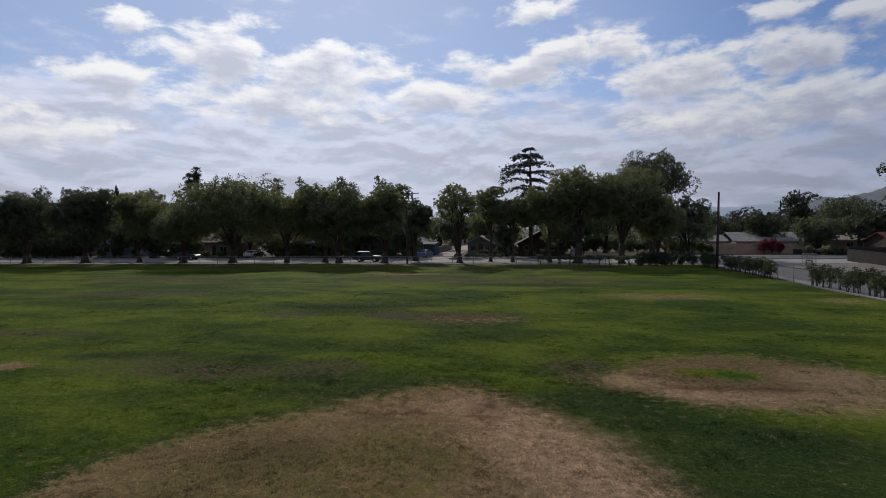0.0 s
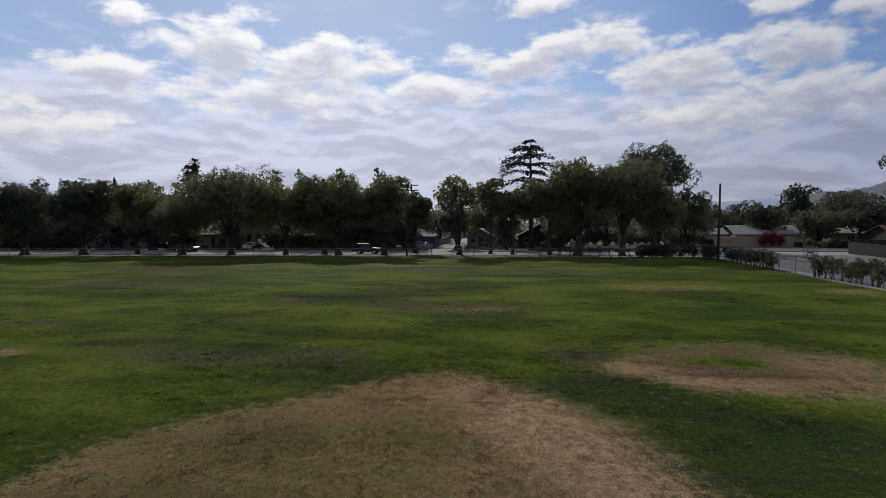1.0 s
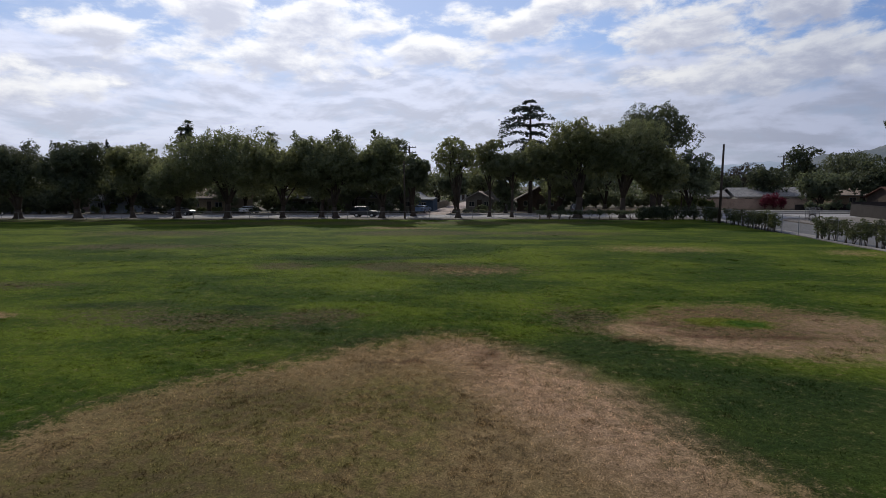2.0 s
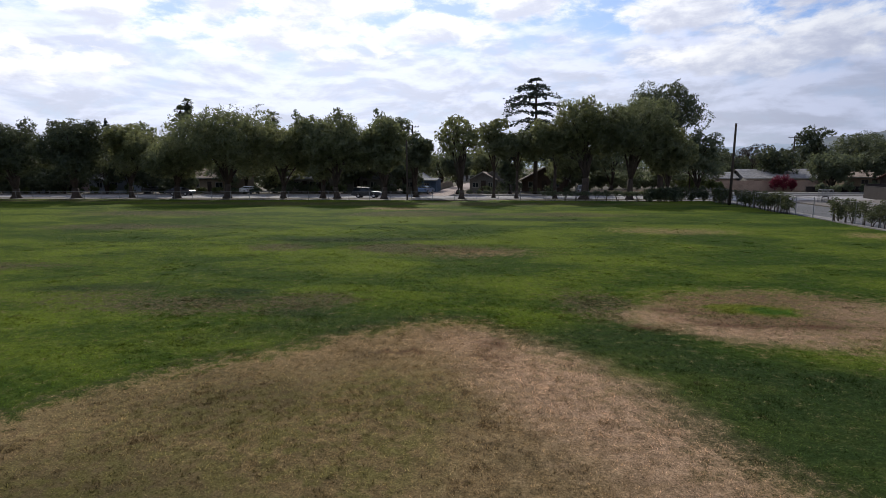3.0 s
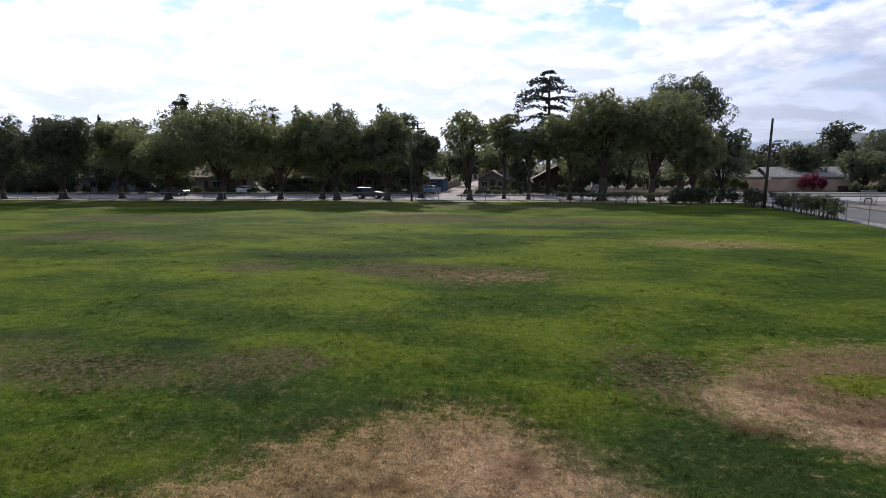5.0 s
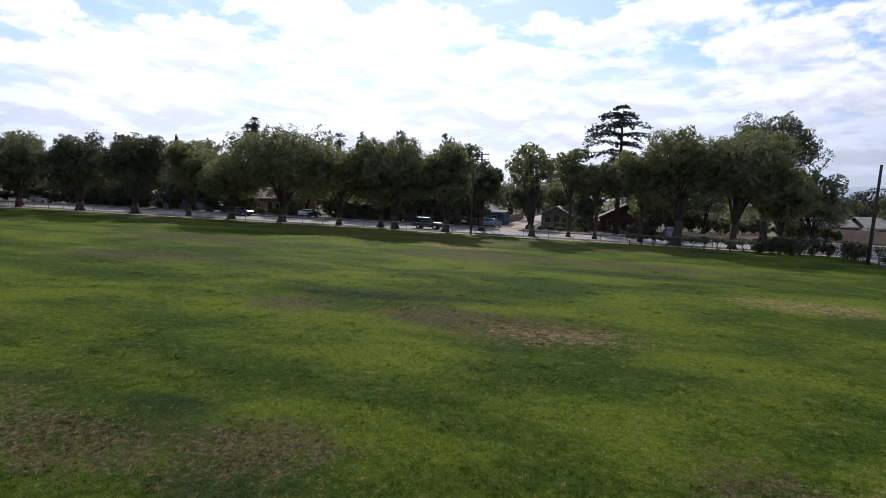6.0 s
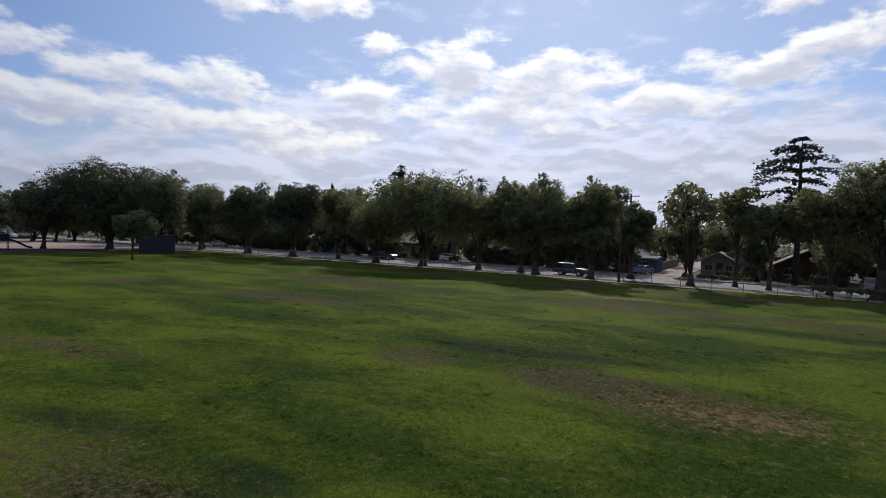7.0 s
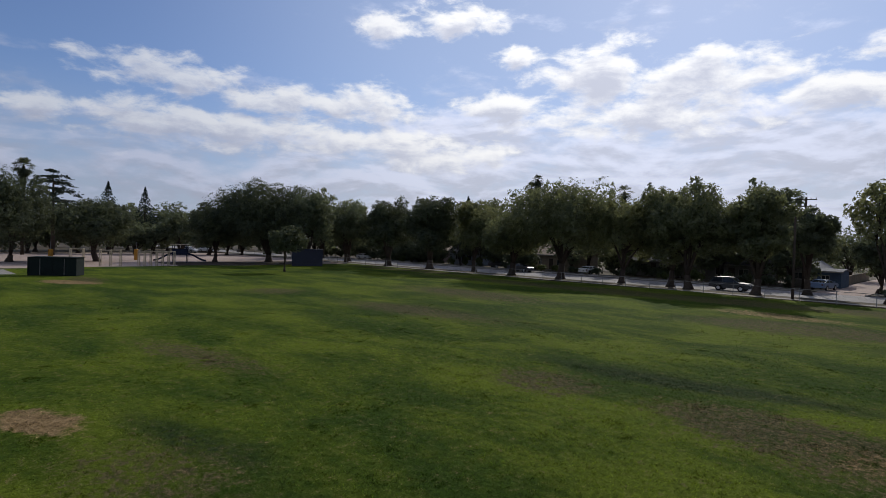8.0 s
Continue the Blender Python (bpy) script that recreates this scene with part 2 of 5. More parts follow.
brown = T.mix(T.ramp(tufty, 0.35, 0.65), (0.040, 0.040, 0.020), (0.098, 0.078, 0.038))
ground_col = T.mix(feather(T.math("MULTIPLY", dull, 0.63), 1.8), green, brown)
# straw-coloured dry grass: a wedge that opens towards the near side, and loose patches
edge_a = T.vec("DOT_PRODUCT", pos, (0.700, -0.714, 0.0))
edge_b = T.vec("DOT_PRODUCT", pos, (-0.835, -0.553, 0.0))
along = T.vec("DOT_PRODUCT", pos, (0, 1, 0))
wedge = T.math("MULTIPLY", T.ramp(edge_a, -15.5, -12.7), T.ramp(edge_b, -11.6, -8.2))
wedge = T.math("MULTIPLY", wedge, T.math("MULTIPLY", T.ramp(along, -14.0, -6.0), T.ramp(along, 20.3, 18.4)))
wedge = T.math("MULTIPLY", wedge, T.ramp(T.vec("DOT_PRODUCT", pos, (1, 0, 0)), -9.6, -7.4))
straw_at = total([wedge, T.math("MULTIPLY", blot(9.4, 20.4, 4.8, 3.7, 2, .45), 0.62), T.math("MULTIPLY", blot(11.6, 44.4, 5.0, 2.6, 0, .7), 0.5), T.math("MULTIPLY", blot(-1.4, 32.6, 3.0, 1.4, 0, .8), 0.5), blot(-19.2, 18.6, 1.5, .6, 15, .7),
                  blot(-66.0, 29.0, 3.2, 1.6, 30, .5), T.math("MULTIPLY", blot(23.8, 42.5, 1.8, 2.0, 0, .7), .5), T.math("MULTIPLY", blot(-13.0, 64.0, 5.0, 1.8, 0, .6), .6)])
lawn_in = T.math("SUBTRACT", 1.0, T.math("MULTIPLY", blot(8.7, 20.9, 1.2, 0.6, 0, .6), 0.9))
straw_at = T.math("MULTIPLY", straw_at, lawn_in)
# a dark, half-dead fringe where the green gives way
fringe = T.math("MULTIPLY", T.ramp(wedge, 0.04, 0.25), T.ramp(wedge, 0.60, 0.30))
ground_col = T.mix(T.math("MULTIPLY", fringe, T.ramp(tufty, 0.38, 0.60, 0.10, 0.70)), ground_col, (0.036, 0.036, 0.018))
straw = feather(straw_at)
straw_col = T.mix(T.ramp(small, 0.3, 0.72), (0.164, 0.110, 0.052), (0.240, 0.167, 0.086))
straw_col = T.mix(T.math("MULTIPLY", T.ramp(T.noise(at, 0.55, 5.0, 0.7), 0.47, 0.64), 0.45), straw_col, (0.094, 0.068, 0.036))
stubble = total([blot(-4.8, 8.0, 2.6, 1.6, 0, .6), T.math("MULTIPLY", blot(-4.4, 12.0, 1.6, 1.2, 35, .6), .7), T.math("MULTIPLY", blot(-0.2, 7.8, 1.6, 1.0, 0, .7), .6)])
straw_col = T.mix(T.math("MULTIPLY", stubble, T.ramp(tufty, 0.35, 0.60, 0.30, 0.92)), straw_col, (0.074, 0.058, 0.030))
olive = total([blot(-6.2, 7.0, 2.6, 1.6, 0, .7), T.math("MULTIPLY", blot(-4.2, 10.6, 3.4, 2.8, 20, .7), .85), blot(-1.4, 11.0, 1.5, 2.6, 0, .7), blot(1.2, 7.4, 3.0, 1.4, 0, .7)])
straw_col = T.mix(T.math("MULTIPLY", olive, T.ramp(small, 0.38, 0.60, 0.12, 0.72)), straw_col, (0.092, 0.086, 0.021))
ground_col = T.mix(T.math("MULTIPLY", straw, T.ramp(T.math("ADD", mid, T.math("MULTIPLY", fine, .5)), 0.3, 0.8, 0.70, 1.0)), ground_col, straw_col)
straw_brown = T.math("MULTIPLY", blot(9.4, 20.4, 4.8, 3.7, 2, .5), T.ramp(small, 0.35, 0.6, 0.35, 0.85))
ground_col = T.mix(T.math("MULTIPLY", straw_brown, straw), ground_col, (0.118, 0.074, 0.044))
# bare pinkish earth
bare = total([blot(2.4, 12.9, 1.5, 4.0, 29, .6), T.math("MULTIPLY", blot(-0.6, 16.5, 1.0, 1.0, 0, .7), .6), T.math("MULTIPLY", blot(6.6, 18.5, 2.4, 0.9, -20, .7), .78), T.math("MULTIPLY", blot(5.3, 20.1, 1.0, 1.0, 0, .6), .6),
              T.math("MULTIPLY", blot(10.6, 17.8, 2.6, 1.0, -8, .7), .5), T.math("MULTIPLY", blot(12.4, 20.4, 1.8, 1.7, 0, .6), .5)])
bare = T.math("MULTIPLY", T.math("MULTIPLY", bare, lawn_in), T.ramp(T.math("ADD", T.math("MULTIPLY", small, .6), T.math("MULTIPLY", fine, 1.0)), 0.55, 0.95, 0.45, 1.0))
earth = T.mix(T.ramp(small, 0.3, 0.7), (0.285, 0.186, 0.112), (0.362, 0.240, 0.150))
ground_col = T.mix(T.math("MULTIPLY", bare, 0.92), ground_col, earth)
# greener spot inside the worn patch, yellow round its edge
ground_col = T.mix(T.math("MULTIPLY", blot(8.7, 20.9, 1.3, 0.65, 0, .6), 0.75), ground_col, T.mix(blot(9.1, 20.8, 0.7, .4, 0, .6), (0.115, 0.118, 0.016), (0.034, 0.078, 0.010)))
scars = total([blot(-1.75, 15.3, 0.5, 0.18, 8, .9), blot(0.35, 16.2, 0.45, 0.5, 0, .9), blot(0.45, 15.2, 0.45, 0.15, 0, .9), blot(5.7, 20.4, 0.6, 0.35, -20, .9), blot(7.3, 19.0, 1.6, 0.26, -8, .9), blot(9.7, 19.0, 0.7, .25, 0, .9),
               blot(4.7, 18.3, 0.5, .3, 0, .9), T.math("MULTIPLY", blot(-1.7, 33.0, 1.6, .7, 0, .9), .6)])
ground_col = T.mix(T.math("MULTIPLY", scars, T.ramp(T.math("ADD", T.math("MULTIPLY", tufty, .6), T.math("MULTIPLY", fine, .4)), 0.42, 0.55, 0.10, 0.85)), ground_col, (0.062, 0.028, 0.017))
# single dead or dark tufts, then grain
ground_col = T.mix(T.math("MULTIPLY", speck, T.ramp(mid, 0.35, 0.65, 0.20, 0.60)), ground_col, T.vec("SCALE", ground_col, s=0.32))
ground_col = T.vec("SCALE", ground_col, s=T.math("MULTIPLY", T.ramp(fine, 0.3, 0.7, 0.35, 1.75, False), T.ramp(tufty, 0.3, 0.7, 0.64, 1.40, False)))
go = T.add("NodeGroupOutput")
T.put(go.inputs["Color"], ground_col)
T.put(go.inputs["Bare"], T.math("MAXIMUM", bare, T.math("MULTIPLY", straw, 0.5)))


def turf_material(name, gain, leafy):
    m, n, b = material(name)
    g = n.add("ShaderNodeGroup", node_tree=turf)
    c = n.vec("SCALE", g.outputs["Color"], s=gain)
    if leafy:
        r = n.add("ShaderNodeNewGeometry").outputs["Random Per Island"]
        c = n.vec("SCALE", c, s=n.ramp(r, 0, 1, 0.5, 1.6, False))
    n.put(b.inputs["Base Color"], c)
    b.inputs["Roughness"].default_value = 0.9
    b.inputs["Specular IOR Level"].default_value = 0.02
    if leafy:
        tr = n.add("ShaderNodeBsdfTranslucent")
        n.put(tr.inputs["Color"], n.vec("SCALE", c, s=1.5))
        mx = n.add("ShaderNodeMixShader")
        mx.inputs[0].default_value = 0.5
        n.t.links.new(b.outputs[0], mx.inputs[1])
        n.t.links.new(tr.outputs[0], mx.inputs[2])
        n.t.links.new(mx.outputs[0], n.t.nodes["Material Output"].inputs["Surface"])
    else:
        co = n.add("ShaderNodeTexCoord").outputs["Object"]
        h = n.math("ADD", n.noise(co, 14.0, 6.0, 0.75), n.math("MULTIPLY", n.noise(co, 2.0, 3.0, 0.6), 2.0))
        bump(n, b, h, 0.8, 0.06)
    return m


M_TURF = turf_material("turf_surface", 1.0, False)
M_BLADE = turf_material("turf_blade", 1.5, True)
M_TUFT = turf_material("turf_tuft", 0.62, True)
M_EARTH = surface("dry_earth", (0.085, 0.066, 0.042), (0.05, 0.042, 0.027), 0.05, 3.0, 0.95)
M_STREET = surface("asphalt", (0.135, 0.13, 0.128), (0.10, 0.097, 0.095), 0.15, 9.0, 0.9, relief=0.2)
M_ROAD = surface("bleached_asphalt", (0.33, 0.31, 0.30), (0.25, 0.236, 0.23), 0.15, 9.0, 0.9, relief=0.2)
M_WALK = surface("concrete", (0.265, 0.245, 0.22), (0.20, 0.186, 0.168), 0.4, 9.0, 0.9, relief=0.2, per_object=0.08)
M_APRON = surface("worn_tan_concrete", (0.185, 0.162, 0.14), (0.135, 0.118, 0.102), 0.25, 9.0, 0.92, relief=0.2)
M_YARD = surface("dry_tan_dirt", (0.34, 0.25, 0.16), (0.25, 0.185, 0.12), 0.4, 7.0, 0.95)
M_COURT = surface("pale_paving", (0.40, 0.31, 0.265), (0.31, 0.24, 0.205), 0.1, 6.0, 0.9, relief=0.2)
M_BED = surface("dark_brown_ground", (0.06, 0.045, 0.035), (0.035, 0.028, 0.022), 0.5, 12.0, 0.95)
M_BARK = surface("bark", (0.062, 0.048, 0.037), (0.038, 0.030, 0.024), 1.5, 9.0, 0.95, relief=0.7)
M_POLE = surface("weathered_timber", (0.062, 0.048, 0.037), (0.040, 0.032, 0.026), 0.8, 12.0, 0.9, relief=0.4)
M_STEEL = surface("galvanised_steel", (0.24, 0.24, 0.235), (0.17, 0.17, 0.165), 2.0, 20.0, 0.75, metal=0.25, relief=0.1)
M_WIRE = surface("dull_wire", (0.12, 0.12, 0.115), (0.09, 0.09, 0.085), 2.0, 20.0, 0.75, metal=0.2, relief=0.0)
M_LEAF = foliage("olive_leaves", (0.062, 0.080, 0.055), (0.138, 0.151, 0.078), (0.30, 0.32, 0.135), 0.44)
M_LEAF_Y = foliage("yellow_green_leaves", (0.060, 0.078, 0.052), (0.152, 0.162, 0.078), (0.35, 0.36, 0.145), 0.45)
M_LEAF_D = foliage("dark_leaves", (0.056, 0.075, 0.058), (0.130, 0.148, 0.085), (0.28, 0.31, 0.15), 0.40)
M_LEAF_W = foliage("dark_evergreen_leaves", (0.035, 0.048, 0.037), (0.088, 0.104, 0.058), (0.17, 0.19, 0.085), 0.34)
M_CREEPER = foliage("creeper_leaves", (0.034, 0.046, 0.028), (0.096, 0.108, 0.058), (0.20, 0.22, 0.085), 0.36)
M_LEAF_B = foliage("bluish_needles", (0.022, 0.034, 0.026), (0.048, 0.066, 0.050), (0.06, 0.08, 0.05), 0.18)
M_FLOWER = foliage("crimson_bracts", (0.11, 0.014, 0.028), (0.21, 0.036, 0.055), (0.30, 0.05, 0.08), 0.28)
M_HEDGE = foliage("hedge_leaves", (0.040, 0.056, 0.022), (0.10, 0.125, 0.045), (0.18, 0.20, 0.06), 0.30)
M_TWIG = surface("dry_twigs", (0.10, 0.08, 0.06), (0.06, 0.05, 0.04), 1.0, 8.0, 0.95)
M_GLASS, _n, _b = material("window_glass")
_b.inputs["Base Color"].default_value, _b.inputs["Roughness"].default_value, _b.inputs["Metallic"].default_value = (0.02, 0.025, 0.03, 1), 0.06, 0.0
M_WHITE = surface("white_paint", (0.72, 0.71, 0.68), (0.6, 0.59, 0.56), 0.8, 9.0, 0.6, relief=0.1)
M_TYRE = surface("tyre_rubber", (0.02, 0.02, 0.02), (0.03, 0.03, 0.03), 3.0, 20.0, 0.85)
M_CHROME = surface("bright_metal", (0.55, 0.55, 0.56), (0.42, 0.42, 0.43), 3.0, 20.0, 0.3, metal=0.9, relief=0.05)
M_BLUE = surface("blue_panel", (0.004, 0.008, 0.028), (0.003, 0.006, 0.021), 0.8, 6.0, 0.6, relief=0.1)
M_GREENBOX = surface("dark_green_enamel", (0.009, 0.015, 0.014), (0.006, 0.011, 0.010), 1.0, 8.0, 0.82, relief=0.1)
M_YELLOW = surface("yellow_ochre_paint", (0.50, 0.24, 0.02), (0.40, 0.19, 0.02), 1.0, 8.0, 0.6, relief=0.1)
M_TAN = surface("tan_powder_coat", (0.40, 0.33, 0.23), (0.32, 0.26, 0.18), 1.0, 8.0, 0.6, relief=0.1)
M_SLIDE = surface("dark_blue_plastic", (0.012, 0.018, 0.038), (0.010, 0.014, 0.030), 1.0, 8.0, 0.82, relief=0.05)
M_HILL = surface("chaparral_hill", (0.115, 0.120, 0.095), (0.075, 0.085, 0.065), 0.012, 0.09, 1.0, relief=0.0)
M_HAZE, _n, _b = material("hillside_haze_glow")      # distant backdrop; a bluish emission stands in for a kilometre of hazy air
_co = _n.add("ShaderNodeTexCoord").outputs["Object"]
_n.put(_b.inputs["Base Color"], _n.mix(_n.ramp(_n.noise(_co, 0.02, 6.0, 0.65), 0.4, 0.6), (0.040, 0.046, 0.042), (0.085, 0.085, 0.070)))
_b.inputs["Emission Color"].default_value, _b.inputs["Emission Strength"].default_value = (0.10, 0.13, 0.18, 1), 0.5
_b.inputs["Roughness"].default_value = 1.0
M_FAR, _n, _b = material("ridge_haze_glow")      # distant backdrop; blue base and glow paint in the air before it
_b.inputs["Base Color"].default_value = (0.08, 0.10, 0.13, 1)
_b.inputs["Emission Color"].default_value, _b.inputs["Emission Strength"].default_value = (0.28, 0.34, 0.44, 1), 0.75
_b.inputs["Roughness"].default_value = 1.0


# ---- building blocks ----
class Mesh:
    """Collects faces of one part."""

    def __init__(self):
        self.v, self.f = [], []

    def box(self, x0, x1, y0, y1, z0, z1, m=None):
        n = len(self.v)
        p = [(x, y, z) for z in (z0, z1) for x, y in ((x0, y0), (x1, y0), (x1, y1), (x0, y1))]
        self.v += [tuple(m @ Vector(q)) for q in p] if m else p
        self.f += [(n + 3, n + 2, n + 1, n), (n + 4, n + 5, n + 6, n + 7)]
        self.f += [(n + i, n + (i + 1) % 4, n + 4 + (i + 1) % 4, n + 4 + i) for i in range(4)]
        return self

    def tube(self, pts, radii, sides=6, caps=True):
        pts = [Vector(p) for p in pts]
        rings = []
        side = Vector((1, 0, 0))
        for i, p in enumerate(pts):
            way = (pts[min(i + 1, len(pts) - 1)] - pts[max(i - 1, 0)]).normalized()
            side = side - way * side.dot(way)
            if side.length < 1e-3:
                side = way.orthogonal()
            side.normalize()
            over = way.cross(side)
            n = len(self.v)
            for k in range(sides):
                a = 2 * math.pi * k / sides
                self.v.append(tuple(p + (side * math.cos(a) + over * math.sin(a)) * radii[i]))
            rings.append(n)
        for a, b in zip(rings, rings[1:]):
            self.f += [(a + k, a + (k + 1) % sides, b + (k + 1) % sides, b + k) for k in range(sides)]
        if caps:
            self.f += [tuple(rings[0] + k for k in reversed(range(sides))), tuple(rings[-1] + k for k in range(sides))]
        return self

    def prism(self, outline, y0, y1, m=None):
        """An outline in x, z drawn out from y0 to y1."""
        n, k = len(self.v), len(outline)
        p = [(x, y, z) for y in (y0, y1) for x, z in outline]
        self.v += [tuple(m @ Vector(q)) for q in p] if m else p
        self.f += [tuple(n + i for i in range(k)), tuple(n + k + i for i in reversed(range(k)))]
        self.f += [(n + i, n + k + i, n + k + (i + 1) % k, n + (i + 1) % k) for i in range(k)]
        return self

    def panel(self, length, z0, z1, thick, holes=(), m=None):
        """A wall along x from 0 to length with openings (x0, x1, z0, z1) cut through it."""
        us = sorted({0.0, length, *[h[0] for h in holes], *[h[1] for h in holes]})
        vs = sorted({z0, z1, *[h[2] for h in holes], *[h[3] for h in holes]})
        nu, nv = len(us), len(vs)
        n = len(self.v)
        p = [(u, y, v) for y in (0, thick) for u in us for v in vs]
        self.v += [tuple(m @ Vector(q)) for q in p] if m else p

        def full(i, k):
            if not (0 <= i < nu - 1 and 0 <= k < nv - 1):
                return False
            cu, cv = (us[i] + us[i + 1]) / 2, (vs[k] + vs[k + 1]) / 2
            return not any(h[0] < cu < h[1] and h[2] < cv < h[3] for h in holes)

        def at_(i, k, y):
            return n + y * nu * nv + i * nv + k
        for i in range(nu - 1):
            for k in range(nv - 1):
                if not full(i, k):
                    continue
                ring = [(i, k), (i + 1, k), (i + 1, k + 1), (i, k + 1)]
                self.f += [tuple(at_(a, b, 0) for a, b in ring), tuple(at_(a, b, 1) for a, b in reversed(ring))]
                for (a, b), (c, d), (di, dk) in zip(ring, ring[1:] + ring[:1], ((0, -1), (1, 0), (0, 1), (-1, 0))):
                    if not full(i + di, k + dk):
                        self.f.append((at_(a, b, 1), at_(c, d, 1), at_(c, d, 0), at_(a, b, 0)))
        return self

    def done(self, name, mat, parent=None, label="", smooth=False):
        me = bpy.data.meshes.new(name)
        me.from_pydata(self.v, [], self.f)
        me.materials.append(mat)
        if smooth:
            me.shade_smooth()
        ob = new(name, me)
        if parent:
            ob.parent = parent
        if label:
            tagged(ob, label)
        return ob


def quads(name, corners, mat, parent=None):
    """One mesh of loose four-cornered leaves or three-cornered blades; corners: array (n, k, 3)."""
    n, k, _ = corners.shape
    me = bpy.data.meshes.new(name)
    me.vertices.add(n * k)
    me.vertices.foreach_set("co", corners.reshape(-1).astype(np.float32))
    me.loops.add(n * k)
    me.loops.foreach_set("vertex_index", np.arange(n * k, dtype=np.int32))
    me.polygons.add(n)
    me.polygons.foreach_set("loop_start", np.arange(0, n * k, k, dtype=np.int32))
    me.update(calc_edges=True)
    me.materials.append(mat)
    ob = new(name, me)
    if parent:
        ob.parent = parent
    return ob


def thing(name, x, y, z=0.0, rz=0.0, label="", category="", group=""):
    ob = new(name)
    ob.empty_display_size = 0.3
    ob.matrix_basis = pose(x, y, z, 0, 0, rz)
    return tagged(ob, label, category, group)


def setting(ob, label, category):
    return tagged(ob, label, category, kind="structure")


# ---- ground, lawn, streets ----
FENCE_Y, FENCE_X = 81.0, 26.2
ROAD0, ROAD1 = 86.2, 97.6          # the street behind the field
EAST0, EAST1 = 28.0, 38.5          # the street beside it

g = Mesh()
S = 3500.0
g.v, g.f = [(-S, -S, -0.22), (S, -S, -0.22), (S, S, -0.22), (-S, S, -0.22)], [(0, 1, 2, 3)]
setting(g.done("ground", M_EARTH), "dry brownish earth that reaches to the horizon", "ground")

# lawn: a gently uneven sheet inside the fences
nx, ny = 150, 120
xs, ys = np.linspace(-91.5, FENCE_X, nx), np.linspace(-30.0, FENCE_Y, ny)
gx, gy = np.meshgrid(xs, ys, indexing="ij")
gz = 0.05 * np.sin(gx * 0.21 + 1.3) * np.sin(gy * 0.17) + 0.03 * np.sin(gx * 0.5 - gy * 0.43)
vs = np.stack([gx, gy, gz], -1).reshape(-1, 3)
lw = Mesh()
lw.v = [tuple(p) for p in vs.tolist()]
lw.f = [(i * ny + j, (i + 1) * ny + j, (i + 1) * ny + j + 1, i * ny + j + 1) for i in range(nx - 1) for j in range(ny - 1)]
setting(lw.done("lawn", M_TURF, smooth=True), "mown green grass field with worn straw and bare earth patches", "lawn")

# verge under the street trees, pavements, kerbs, carriageways
setting(Mesh().box(-260, FENCE_X + 1.5, 83.2, ROAD0 - 0.25, -0.2, -0.01).done("verge", M_EARTH), "bare earth verge strip under the street trees", "verge")
setting(Mesh().box(-260, FENCE_X + 0.2, FENCE_Y + 0.02, FENCE_Y + 0.5, -0.2, 0.03).done("verge", M_EARTH), "narrow earth strip along the fence", "verge")
setting(Mesh().box(-400, 300, ROAD0, ROAD1, -0.2, -0.14).done("road", M_ROAD), "sun-bleached grey asphalt street", "road")
setting(Mesh().box(EAST0, EAST1, -60, ROAD0, -0.2, -0.136).done("road", M_STREET), "sun-bleached grey asphalt side street", "road")
setting(Mesh().box(-400, EAST0 - 0.25, ROAD0 - 0.25, ROAD0, -0.2, 0.0).done("kerb", M_WALK), "pale concrete kerb", "kerb")
setting(Mesh().box(EAST0 - 0.25, EAST0, -60, ROAD0, -0.2, 0.0).done("kerb", M_WALK), "pale concrete kerb", "kerb")
setting(Mesh().box(-400, -17.6, ROAD1, ROAD1 + 0.25, -0.2, 0.0).done("kerb", M_WALK), "pale concrete kerb", "kerb")
setting(Mesh().box(-12.2, 300, ROAD1, ROAD1 + 0.25, -0.2, 0.0).done("kerb", M_WALK), "pale concrete kerb", "kerb")
setting(Mesh().box(-17.6, -12.2, ROAD1, 330, -0.2, -0.132).done("road", M_COURT), "pale concrete side lane between houses", "road")


def pavement(x0, x1, y0, y1, step, label):
    """A pavement of separate slabs with open joints."""
    base = Mesh().box(x0, x1, y0, y1, -0.2, -0.04).done("pavement", M_WALK)
    setting(base, label, "pavement")
    along_x = (x1 - x0) > (y1 - y0)
    n = int(((x1 - x0) if along_x else (y1 - y0)) / step)
    one = Mesh().box(0.006, step - 0.006, 0, y1 - y0, -0.05, 0.0) if along_x else Mesh().box(0, x1 - x0, 0.006, step - 0.006, -0.05, 0.0)
    first = None
    for i in range(n):
        p = (x0 + i * step, y0, 0) if along_x else (x0, y0 + i * step, 0)
        if first is None:
            first = one.done("slab", M_WALK, base)
            ob = first
        else:
            ob = new("slab", first.data)
            ob.parent = base
        ob.location = p


